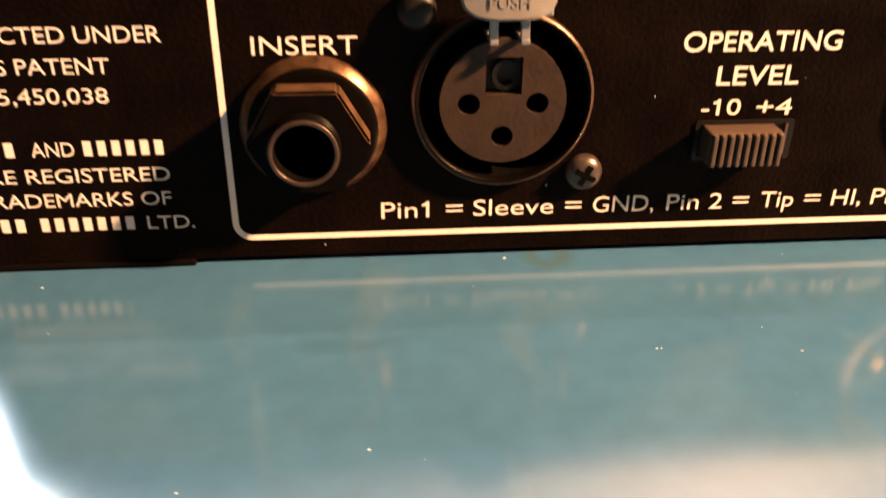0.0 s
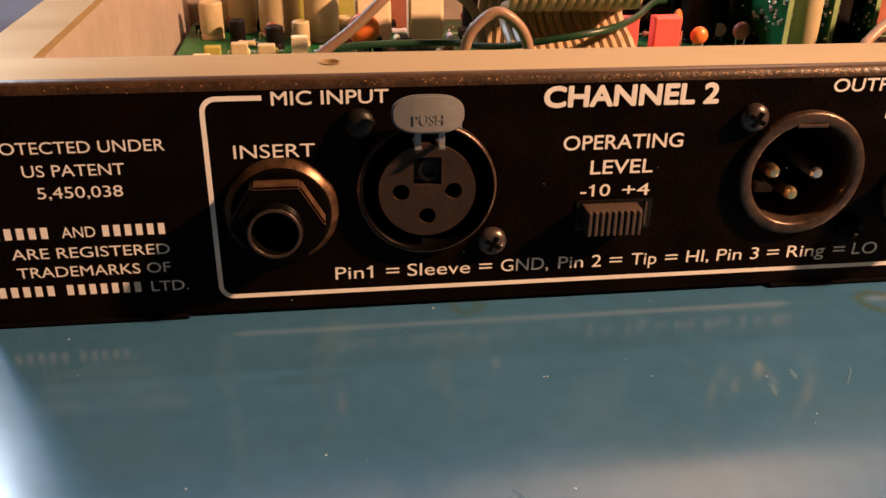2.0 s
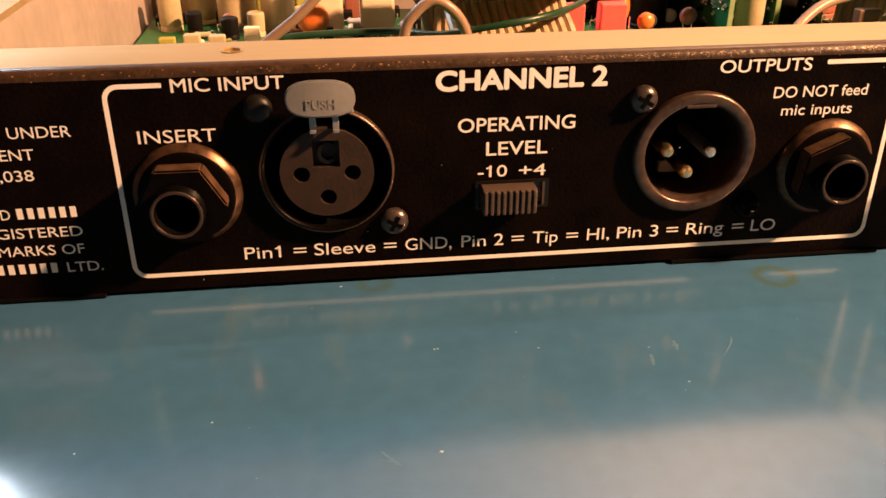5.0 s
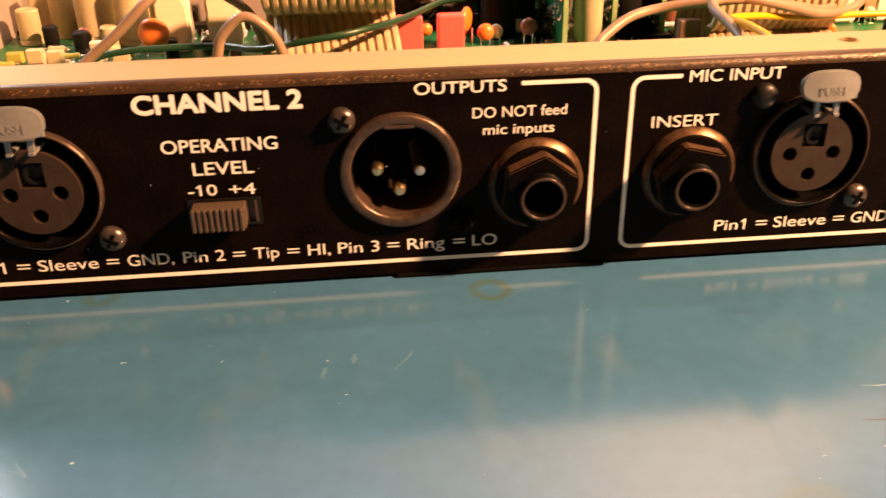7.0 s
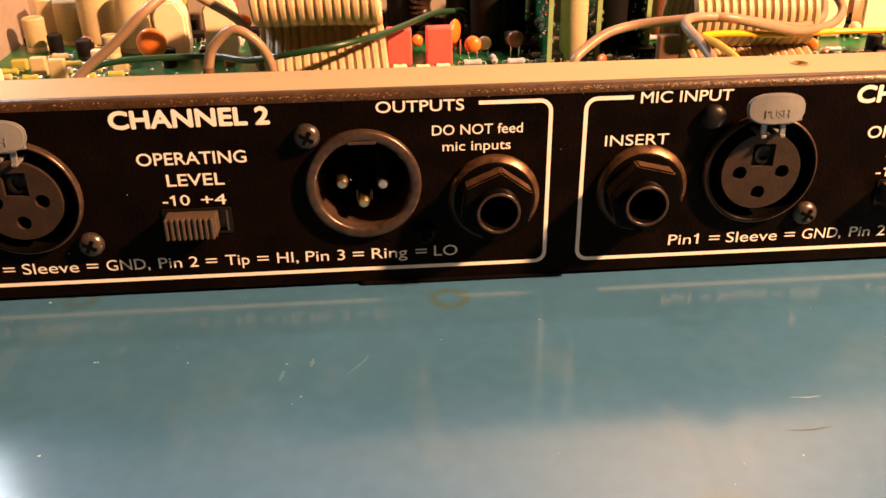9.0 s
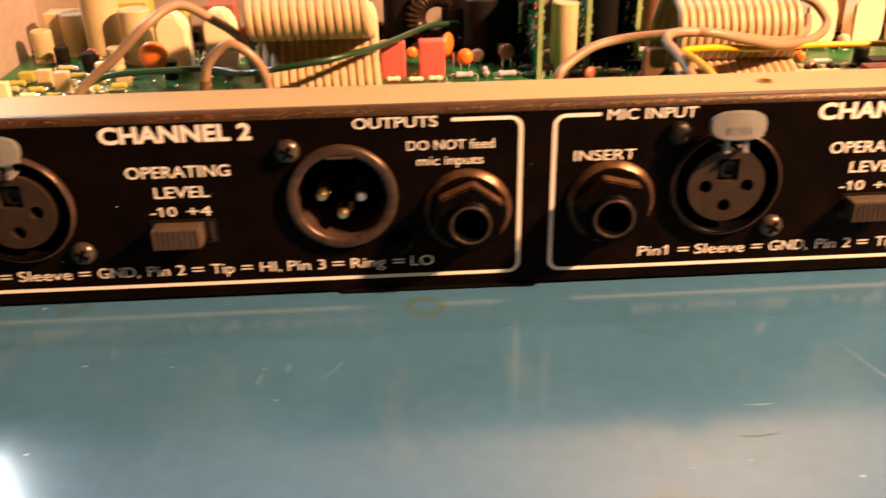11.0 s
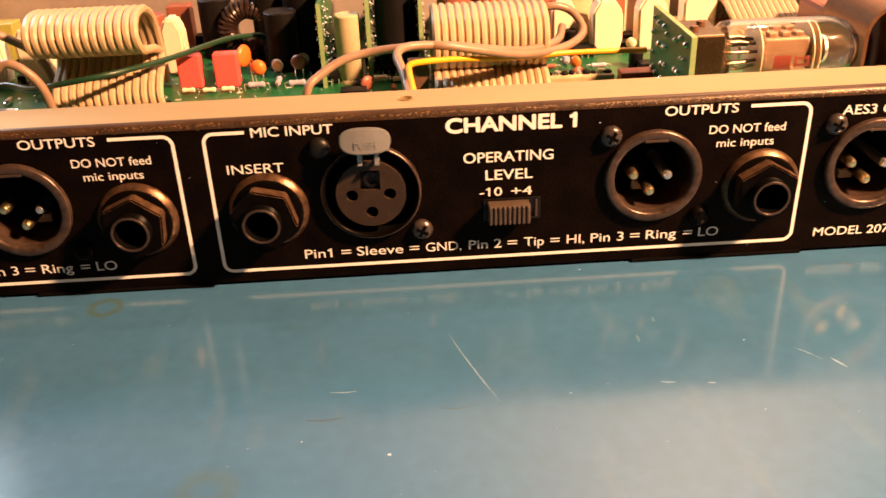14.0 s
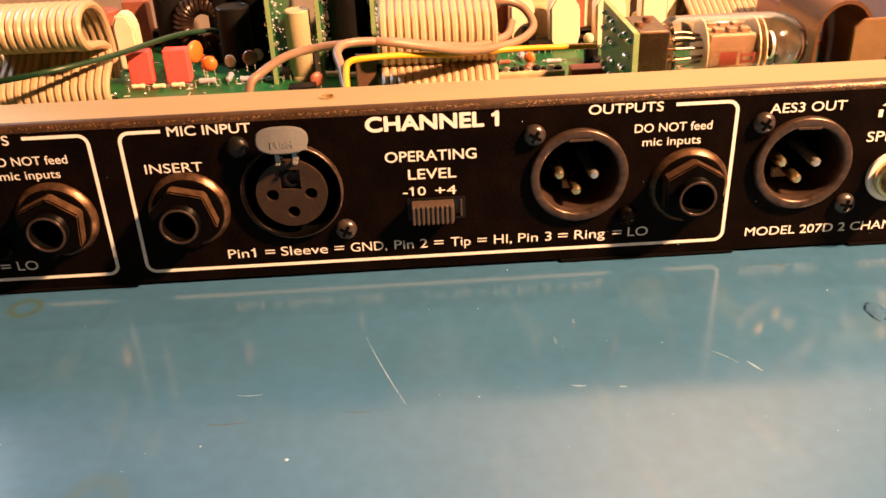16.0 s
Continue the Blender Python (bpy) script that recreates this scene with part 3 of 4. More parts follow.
def female_xlr(at):
    s = thing("xlr_socket", (at[0], 0, at[1]), "round black three-hole microphone socket with a grey push latch", "socket", "microphone input sockets")
    # inner half near-black, so the collar's thin lit rim is put into colour
    add_face_material(part("collar", ring_body(12.25, 11.2, -1.7, 1.4, 0.45), DARK_METAL, s, "worn black metal collar", smooth=True), NUT_METAL, lambda q, n: q.xz.length < 11.75)
    part("well", turned([(11.2, -0.6), (11.1, 5.0), (0.02, 5.0)], 40, closed=False), SHADE_BLACK, s)
    loops = [circle_pts(0, -0.2, 8.5, 56)] + [circle_pts(x, z, 1.5, 22) for x, z in ((-4.6, -0.35), (4.6, -0.35), (0, -4.95))]
    loops += [[(-2.45, 0.9), (2.4, 0.9), (2.4, 6.0), (-2.45, 6.0)]]
    bm = sheet(loops, -1.5, 4.9)
    part("insert", bm, INSERT_PLASTIC, s, "dark grey plastic insert with three holes")
    bm = bmesh.new()
    box(bm, -2.4, 2.35, 0.2, 4.8, 0.95, 5.95)
    part("key_well", bm, INSERT_PLASTIC, s)
    bm = bmesh.new()
    for i in range(9):
        a = radians(60 + 240 * i / 8)
        box(bm, -0.3, 0.3, -0.9, 1.0, -0.45, 0.45, m=Matrix.Translation((0.2 + 1.45 * math.cos(a), 0, 3.4 + 1.75 * math.sin(a))) @ Matrix.Rotation(-a, 4, "Y"))
    part("key_spring", bm, BLACK_PLASTIC, s)
    # latch: a broad rounded tab that stands off the panel on two prongs
    pts = []
    for i in range(64):
        a = 2 * math.pi * i / 64
        c, q = math.cos(a), math.sin(a)
        pts.append((6.0 * math.copysign(abs(c) ** 0.72, c), 3.2 * math.copysign(abs(q) ** 0.8, q)))
    bm = sheet([pts], -0.55, 0.55)
    bmesh.ops.bevel(bm, geom=[e for e in bm.edges if abs(e.verts[0].co.y - e.verts[1].co.y) < 0.01 and len(e.link_faces) == 2 and e.calc_face_angle() > 1.0], offset=0.3, segments=2, affect="EDGES")
    tilt = Matrix.Translation((-0.35, -4.9, 14.8)) @ Matrix.Rotation(radians(-10), 4, "X")
    for v in bm.verts:
        v.co.y += 0.016 * v.co.x ** 2
    bm.transform(tilt)
    tab = part("latch_tab", bm, TAB, s, "light grey push latch", smooth=True)
    word = letters("PUSH", -2.5, 2.5, -1.7, 1.7, tab, y=-0.53, material=TAB, depth=0.1)
    word.data.transform(Matrix.Translation(Vector((-0.35, -4.9, 14.8)) * MM) @ Matrix.Rotation(radians(-10), 4, "X"))
    for x in (-2.5, 1.5):
        bm = bmesh.new()
        box(bm, x, x + 1.1, -4.6, -3.8, 8.6, 12.4, 0.1, Matrix.Rotation(radians(-4), 4, "X"))
        box(bm, x, x + 1.1, -4.4, 2.0, 8.4, 9.0, 0.1)
        part("prong", bm, TAB, tab)
    for x, z, a in ((-5.0, 12.1, 8), (4.5, 12.3, -4)):
        bm = bmesh.new()
        box(bm, x - 1.6, x + 1.6, -5.0, -4.2, z - 0.55, z + 0.55, 0.2, Matrix.Rotation(radians(a), 4, "Y"))
        part("ear", bm, TAB, tab)
    screw(s, -11.5, 12.0, BLACK_PLASTIC, 20, False)
    screw(s, 12.0, -11.0, SCREW_METAL, 28)
    return s


def male_xlr(at, group="line output sockets", low=NUT_METAL):
    s = thing("xlr_plug_socket", (at[0], 0, at[1]), "round black metal output socket with three gold pins", "socket", group)
    part("collar", ring_body(12.0, 9.7, -1.5, 1.4, 0.5), DARK_METAL, s, "worn black metal collar", smooth=True)
    part("well", turned([(9.9, -0.9), (9.9, 16.0), (0.02, 16.0)], 48, closed=False), WELL_METAL, s, smooth=True)
    part("floor_disc", turned([(9.8, 15.6), (9.8, 15.9)], 48), SHADE_BLACK, s)
    bm = bmesh.new()
    box(bm, -2.9, 2.9, -1.62, -0.6, 9.1, 9.75, 0.15)
    part("key_ridge", bm, DARK_METAL, s)
    for x, z, m in ((-4.5, -0.2, GOLD), (4.0, -0.6, SILVER), (-0.2, -4.7, GOLD)):
        prof = [(1.3, 15.8), (1.3, 1.7), (1.2, 1.0), (0.85, 0.4), (0.02, 0.2)]
        part("pin", turned(prof, 18, (x, 0, z)), m, s, "gold pin" if m == GOLD else "silver pin", smooth=True)
    bm = bmesh.new()
    box(bm, -2.0, 1.7, 11.0, 12.4, -8.7, -6.5, 0.2)
    box(bm, -0.6, 0.4, 12.3, 15.7, -8.8, -7.8, 0.1)
    part("ground_lug", bm, CREAM, s, "tan ground lug")
    screw(s, -10.9, 10.9, SCREW_METAL, 30)
    # lower screw near-black by default: the shadow it sits in, put into colour
    screw(s, 12.4, -11.6, low, 12)
    return s


def jack(at, turn, group, slip=(0.0, 0.0)):
    s = thing("jack_socket", (at[0], 0, at[1]), "black quarter-inch jack socket with washer and hexagonal nut", "socket", group)
    bm = bmesh.new()
    revolve(bm, [(9.8, 0.0), (9.75, -0.35), (9.5, -0.75), (8.6, -1.75), (8.2, -2.0), (7.7, -2.1), (5.2, -2.1), (5.2, 0.0)], 56, (slip[0], 0, slip[1]))
    add_face_material(part("washer", bm, NUT_METAL, s, "blackened dished washer, its rim coloured as lit", smooth=True), LIT_RIM, lambda q, n: (q.xz - Vector(slip)).length > 9.0)
    pts = circle_pts(slip[0] * 0.5, slip[1] * 0.5, 8.1, 6, radians(turn))
    bm = sheet([pts, circle_pts(0, 0, 4.7, 30)], -5.9, -2.12)
    bmesh.ops.bevel(bm, geom=[e for e in bm.edges if len(e.link_faces) == 2 and e.calc_face_angle() > 0.9 and e.verts[0].co.xz.length > 6], offset=0.35, segments=2, affect="EDGES")
    add_face_material(part("nut", bm, NUT_METAL, s, "blackened hexagonal nut, its sides coloured as lit"), NUT_SIDE, lambda q, n: abs(n.y) < 0.6 and q.xz.length > 5.5)
    part("bush", ring_body(4.6, 3.8, -8.3, 1.4, 0.3, 44), BLACK_BUSH, s, "threaded black bush", smooth=True)
    bm = bmesh.new()
    for i in range(5):
        revolve(bm, [(4.59, -7.7 + i * 0.85), (4.78, -7.45 + i * 0.85), (4.59, -7.2 + i * 0.85)], 40)
    part("thread", bm, BLACK_BUSH, s, smooth=True)
    # lighter ring paints the light on the black bush's front edge
    part("rim", ring_body(4.5, 3.9, -8.5, -8.3, 0.1, 44), DARK_METAL, s, "thin rim, lighter to read as lit", smooth=True)
    part("bore", turned([(3.78, -8.0), (3.5, 20.0), (0.02, 20.0)], 36, closed=False), SHADE_BLACK, s)
    return s


def slide_switch(at):
    s = thing("slide_switch", (at[0], 0, at[1]), "black slide switch with a ribbed knob pushed to one side", "switch", "operating level switches")
    bm = sheet([rounded(-7.1, 7.1, -2.95, 2.95, 0.4, 3), [(-6.4, -2.4), (6.4, -2.4), (6.4, 2.4), (-6.4, 2.4)]], -0.25, 0.0)
    part("bezel", bm, BLACK_PLASTIC, s)
    bm = bmesh.new()
    box(bm, -6.5, 6.5, 1.0, 3.0, -2.5, 2.5)
    box(bm, 5.9, 6.5, -0.2, 1.0, -2.5, 2.5)
    part("slot", bm, KNOB, s)
    bm = bmesh.new()
    box(bm, -6.1, 4.2, -3.6, 1.2, -2.3, 2.3, 0.25)
    knob = part("knob", bm, KNOB, s, "ribbed dark knob")
    for i in range(9):
        bm = bmesh.new()
        box(bm, -6.0 + i * 1.15, -5.35 + i * 1.15, -4.6, -3.5, -2.25, 2.3, 0.15)
        part("rib", bm, KNOB, knob)
    return s


for k, turn_in, turn_out in ((0.0, 0.0, 24.0), (STEP, -14.0, 30.0)):
    female_xlr((XLR_F[0] + k, XLR_F[1]))
    male_xlr((XLR_M[0] + k, XLR_M[1]))
    jack((JACK_IN[0] + k, JACK_IN[1]), turn_in, "insert jack sockets", (1.0, 0.5))
    jack((JACK_OUT[0] + k, JACK_OUT[1]), turn_out, "output jack sockets")
    slide_switch((SWITCH[0] + k, SWITCH[1]))
male_xlr(AES, "digital output sockets", SCREW_METAL)
rca = thing("phono_socket", (RCA[0], 0, RCA[1]), "gold phono socket in a white nylon ring", "socket")
part("insulator", ring_body(6.6, 5.0, -0.9, 1.4, 0.3), NYLON, rca, "white nylon ring", smooth=True)
part("barrel", ring_body(4.2, 3.2, -8.0, 1.4, 0.4, 40), GOLD, rca, "gold barrel", smooth=True)
part("flange", ring_body(5.0, 4.0, -2.6, 1.4, 0.4, 40), GOLD, rca, smooth=True)
part("core", turned([(3.2, 1.0), (3.2, -5.5), (1.6, -5.5), (1.4, 1.0)], 30, closed=False), BLACK_PLASTIC, rca, smooth=True)

# ---------------------------------------------------------------- inside the case
BOARD = 9.5
board = thing("circuit_board", (0, 0, 0), "green circuit board crowded with small components and solder", "circuit board")
bm = bmesh.new()
box(bm, -27.5, 392.0, 22.0, 200.0, BOARD - 1.6, BOARD)
part("board", bm, PCB, board)
for x in (0, 90, 200, 300, 385):
    for y in (30, 190):
        part("standoff", turned([(2.5, 2.5), (2.5, BOARD - 1.6)], 12, (x, y, 0), "z"), BARE, board)


def resistor(x, y, m, length=6.5, r=1.1, along="x", z=None):
    z = z if z is not None else BOARD + r + 0.5
    h = length / 2
    prof = [(0.3, -h), (r, -h + 0.3), (r * 1.12, -h + 1.0), (r * 0.92, -h + 1.9), (r * 0.92, h - 1.9), (r * 1.12, h - 1.0), (r, h - 0.3), (0.3, h)]
    body = part("resistor", turned(prof, 12, (x, y, z), along), m, board, smooth=True)
    d = Vector((1, 0, 0)) if along == "x" else Vector((0, 1, 0))
    for s in (-1, 1):
        a = Vector((x, y, z)) + d * s * h
        b = a + d * s * 1.4
        part("lead", tube([a, b, Vector((b.x, b.y, BOARD - 0.5))], 0.3, 6, 3), SOLDER, body)


def disc(x, y, z, r, m, thick=1.6, turn=0.0, name="ceramic_capacitor"):
    bm = bmesh.new()
    bmesh.ops.create_uvsphere(bm, u_segments=20, v_segments=12, radius=1.0)
    for v in bm.verts:
        v.co = Vector((v.co.x * r, v.co.y * thick, v.co.z * r))
    bm.transform(Matrix.Translation((x, y, z)) @ Matrix.Rotation(radians(turn), 4, "Z"))
    b = part(name, bm, m, board, smooth=True)
    for s in (-0.5, 0.5):
        part("lead", tube([(x + s * r, y, z - r * 0.7), (x + s * r, y, BOARD - 0.4)], 0.3, 6, 2), SOLDER, b)


def film(x0, x1, y0, y1, z1, m, name="film_capacitor", bevel=0.6):
    bm = bmesh.new()
    box(bm, x0, x1, y0, y1, BOARD + 0.3, z1, bevel)
    b = part(name, bm, m, board, smooth=False)
    for x in (x0 + 1, x1 - 1):
        part("lead", tube([(x, (y0 + y1) / 2, BOARD + 0.6), (x, (y0 + y1) / 2, BOARD - 0.4)], 0.35, 6, 2), SOLDER, b)


def can(x, y, r, z1, m, name="electrolytic_capacitor"):
    prof = [(r, BOARD), (r, BOARD + 1.2), (r * 0.93, BOARD + 1.7), (r, BOARD + 2.2), (r, z1 - 0.5), (r - 0.5, z1), (r - 1.0, z1), (r - 1.2, z1 - 0.2)]
    part(name, turned(prof, 24, (x, y, 0), "z"), m, board, smooth=True)


film(113.8, 122.6, 137.5, 143.0, 22.6, PINK)
film(127.6, 136.8, 137.0, 142.5, 22.8, PINK)
disc(138.2, 145.0, 19.6, 4.3, ORANGE, 1.7, 62)
disc(144.2, 139.5, 16.2, 3.0, ORANGE, 2.2)
disc(159.6, 141.0, 17.2, 3.0, BROWN_CAP, 2.0)
disc(33.0, 141.0, 19.6, 5.2, ORANGE, 3.0, name="orange_capacitor")
disc(248.0, 128.0, 20.0, 4.0, ORANGE, 2.5, 30)
disc(252.5, 131.0, 22.0, 3.4, BROWN_CAP, 2.0, -20)
resistor(143.5, 134.5, LILAC)
resistor(159.0, 134.5, LILAC)
resistor(151.5, 138.0, LILAC, along="y")
for x, y in ((118, 132.5), (126, 131.5), (133, 132), (168, 134), (176, 137), (182, 134)):
    resistor(x, y, LILAC if x > 150 else CREAM, 5.0, 0.9)
film(277.0, 289.5, 104.5, 111.5, 17.4, RED_BOX, "red_block", 0.4)
film(235.0, 247.0, 96.0, 103.0, 15.5, ORANGE, "tan_block", 0.5)
film(201.5, 208.6, 108.5, 112.0, 25.0, BROWN_SLEEVE, "brown_block", 0.4)
film(249.5, 275.0, 106.0, 111.0, 17.0, PALE_STRIP, "pale_strip", 0.8)
for i in range(9):
    can(252.0 + i * 2.6, 108.5, 1.0 + 0.25 * (i % 3), 18.0 + 0.4 * (i % 2), (BLACK_PART, SOLDER, BLACK_PART)[i % 3], "strip_terminal")


def cream_block(x0, x1, y, z1):
    """A tall cream film capacitor with sloped shoulders."""
    w = x1 - x0
    pts = [(x0 + w * 0.05, BOARD + 0.2), (x1 - w * 0.10, BOARD + 0.2), (x1, BOARD + 5.5), (x1 - w * 0.02, z1 - 5), (x1 - w * 0.28, z1), (x0 + w * 0.22, z1), (x0, z1 - 4.5), (x0 + w * 0.02, BOARD + 4)]
    bm = sheet([pts], y, y + 9.0)
    bmesh.ops.bevel(bm, geom=[e for e in bm.edges if len(e.link_faces) == 2 and e.calc_face_angle() > 0.4], offset=0.9, segments=2, affect="EDGES")
    part("cream_capacitor", bm, CREAM, board, "cream moulded capacitor")


for x0, x1, y, z1 in ((31.0, 43.0, 154, 31), (48.5, 60.5, 154, 32), (277.5, 290.0, 158, 31), (296.0, 308.5, 158, 31.5), (315.0, 325.5, 160, 33), (104.5, 113.0, 158, 32), (262.5, 273.0, 168, 30), (328.0, 333.0, 172, 33)):
    cream_block(x0, x1, y, z1)
for x, y, r, z1, m in ((20, 172, 6, 30, BEIGE_CAN), (5, 180, 7, 34, BEIGE_CAN), (78, 182, 7, 32, BLACK_PART), (96, 178, 6, 30, BROWN_CAP), (122, 185, 7, 34, BLACK_PART), (152, 160, 6.5, 33, BLACK_PART),
                       (160, 172, 8, 38, BLACK_PART), (146, 180, 8, 36, BLACK_PART), (197, 152, 7, 40, BLACK_PART), (199, 168, 8, 40, BLACK_PART), (222, 170, 7, 36, BROWN_CAP), (240, 178, 7, 34, ORANGE), (258, 184, 8, 36, BROWN_CAP),
                       (275, 180, 6.5, 33, BEIGE_CAN), (290, 186, 7, 34, BROWN_CAP), (310, 188, 7, 34, BEIGE_CAN), (-18, 176, 4, 22, BEIGE_CAN), (-8, 186, 5, 26, BEIGE_CAN)):
    can(x, y, r, z1, m)
for x0, x1, y0, y1, z1, m in ((-20, -8, 186, 196, 26, BEIGE_CAN), (8, 22, 184, 196, 30, YELLOW_GREEN), (26, 36, 186, 196, 27, YELLOW_GREEN), (44, 56, 184, 194, 28, BROWN_CAP),
                          (100, 110, 190, 198, 30, BROWN_CAP), (226, 240, 186, 197, 30, BROWN_CAP), (296, 306, 190, 198, 30, CREAM), (330, 346, 188, 198, 30, BROWN_CAP)):
    film(x0, x1, y0, y1, z1, m, "block_capacitor", 0.5)
# a crowded corner of pale small parts
rng = random.Random(12)
for i in range(5):
    for j in range(4):
        x, y = -16 + i * 9.4 + rng.uniform(-1, 1), 126 + j * 7.5 + rng.uniform(-1, 1)
        if (i + j) % 3:
            resistor(x, y, rng.choice((CREAM, BEIGE_CAN, YELLOW_GREEN)), 5.5, 1.1)
        else:
            film(x - 2.6, x + 2.6, y - 1.6, y + 1.6, BOARD + rng.uniform(4, 8), rng.choice((CREAM, BEIGE_CAN, YELLOW_GREEN)), "small_capacitor", 0.4)
# winding on a dark ring core
core = thing("toroid_coil", (136, 178, 0), "dark wire-wound ring coil on the circuit board", "coil")
for i in range(30):
    a = 2 * math.pi * i / 30
    pts = [(math.cos(a) * (8.5 + 3.4 * math.cos(b)), 4.2 * math.sin(b), 22.0 + math.sin(a) * (8.5 + 3.4 * math.cos(b))) for b in [2 * math.pi * j / 10 for j in range(11)]]
    part("winding", tube(pts, 1.05, 6, 2), COIL_WIRE, core, smooth=True)
bm = bmesh.new()
box(bm, -7, 7, -5, 5, BOARD, 11.5, 0.3)
part("base", bm, BLACK_PART, core)

# many small parts between the large ones
random.seed(7)
taken = []
for _ in range(420):
    x, y = random.uniform(-22, 388), random.uniform(96, 198)
    if any(abs(x - a) < 7 and abs(y - b) < 4.6 for a, b in taken) or (64 < x < 120 and y < 150) or (205 < x < 256 and y < 140) or (284 < x < 352 and y < 112):
        continue
    if 110 < x < 168 and y < 150 or -22 < x < 30 and y < 158:
        continue
    taken.append((x, y))
    kind = random.random()
    if kind < 0.45:
        resistor(x, y, random.choice((LILAC, CREAM, BEIGE_CAN, BROWN_CAP)), random.uniform(4.5, 6.5), random.uniform(0.8, 1.2), random.choice("xxy"))
    elif kind < 0.65:
        disc(x, y, BOARD + 4, random.uniform(2.0, 3.0), random.choice((ORANGE, BROWN_CAP, CREAM)), 1.4, random.uniform(-40, 40))
    elif kind < 0.85:
        bm = bmesh.new()
        box(bm, x - 4.8, x + 4.8, y - 3, y + 3, BOARD + 0.6, BOARD + 3.8, 0.25)
        chip = part("chip", bm, BLACK_PART, board)
        for i in range(4):
            for s in (-1, 1):
                bm = bmesh.new()
                box(bm, x - 4.1 + i * 2.54, x - 3.5 + i * 2.54, y + s * 3.0 - 0.25, y + s * 3.0 + 0.6 * s + 0.25, BOARD - 0.2, BOARD + 2.2)
                part("chip_leg", bm, SOLDER, chip)
    else:
        can(x, y, random.uniform(2.2, 3.2), BOARD + random.uniform(6, 9), random.choice((BLACK_PART, BEIGE_CAN, BLACK_PART)))
# solder joints and pale print on the board, joined as one part each
bm = bmesh.new()
for _ in range(420):
    x, y = random.uniform(-6, 388), random.uniform(92, 198)
    bmesh.ops.create_icosphere(bm, subdivisions=1, radius=random.uniform(0.45, 0.8), matrix=Matrix.Translation((x, y, BOARD + 0.05)))
tagged(part("solder_joints", bm, SOLDER, board, smooth=True), kind="stuff")
bm = bmesh.new()
for _ in range(90):
    x, y = random.uniform(-4, 388), random.uniform(96, 190)
    w, h = random.choice(((6, 0.35), (0.35, 4), (2.2, 1.2), (3.4, 1.2)))
    box(bm, x, x + w, y, y + h, BOARD, BOARD + 0.05)
for i in range(12):
    x, y = 4 + (i % 6) * 3.4, 128 + (i // 6) * 4.5
    box(bm, x, x + 2.3, y, y + 2.0, BOARD, BOARD + 0.06)
tagged(part("board_print", bm, SILK, board), kind="stuff")


# upright daughter boards
def upright(x, y0, y1, z1, face, label):
    s = thing("daughter_board", (x, y0, BOARD), label, "circuit board", "upright daughter boards")
    h = z1 - BOARD
    bm = bmesh.new()
    box(bm, -0.7, 0.7, 0.06, y1 - y0, 0, h)
    part("board", bm, PCB, s)
    bm = bmesh.new()
    box(bm, -0.8, 0.8, -0.4, 0.05, 0, h)
    part("cut_edge", bm, PCB_EDGE, s)
    rng = random.Random(int(x))
    for i in range(96):
        bm = bmesh.new()
        yy, zz, r = rng.uniform(0.6, (y1 - y0) * rng.uniform(0.2, 1.0)), rng.uniform(1.5, h - 1), rng.uniform(0.5, 1.2)
        bmesh.ops.create_icosphere(bm, subdivisions=1, radius=r, matrix=Matrix.Translation((0.9 if i % 2 else -0.9, yy, zz)))
        part("solder_bump", bm, SOLDER, s, smooth=True)
    for _ in range(16):
        bm = bmesh.new()
        yy, zz = rng.uniform(2, y1 - y0 - 3), rng.uniform(2, h - 3)
        a, b = sorted((face * 0.7, face * rng.uniform(1.5, 2.6)))
        box(bm, a, b, yy, yy + rng.uniform(1.2, 3), zz, zz + rng.uniform(1.2, 2.6), 0.15)
        part("surface_part", bm, BLACK_PART, s)
    for i in range(4):
        bm = bmesh.new()
        box(bm, -0.35, 0.35, 1.5 + i * 2.5, 2.0 + i * 2.5, -1.4, 1.0)
        part("pin", bm, SOLDER, s)
    return s


upright(170.0, 131.0, 190.0, 41.0, -1, "upright green board with lumpy grey parts, seen edge-on")
upright(187.6, 134.0, 190.0, 41.0, -1, "upright green board seen edge-on beside a beige capacitor")
upright(207.5, 142.0, 190.0, 41.0, -1, "upright green board behind the coiled ribbon cable")
can(179.6, 137.5, 4.8, 35.5, BEIGE_CAN, "beige_capacitor")
tb = thing("tube_board", (289.0, 66.0, BOARD), "small upright green board with many solder joints", "circuit board")
bm = bmesh.new()
box(bm, -0.8, 0.8, 0.06, 44, 0, 30)
part("board", bm, PCB, tb)
bm = bmesh.new()
box(bm, -0.85, 0.85, -0.4, 0.05, 0, 30.1)
box(bm, -0.85, 0.85, 0.05, 44, 30.0, 30.3)
part("cut_edge", bm, PCB_EDGE, tb)
rng = random.Random(3)
for i in range(5):
    for j in range(8):
        if rng.random() < 0.8:
            bm = bmesh.new()
            y, z, r = 4 + j * 5 + rng.uniform(-1.4, 1.4), 4 + i * 5.6 + rng.uniform(-1.4, 1.4), rng.uniform(0.8, 1.3)
            bmesh.ops.create_uvsphere(bm, u_segments=10, v_segments=6, radius=1)
            for v in bm.verts:
                v.co = Vector((v.co.x * 1.3 - 1.0, v.co.y * r + y, v.co.z * r + z))
            part("solder_joint", bm, SOLDER, tb, smooth=True)


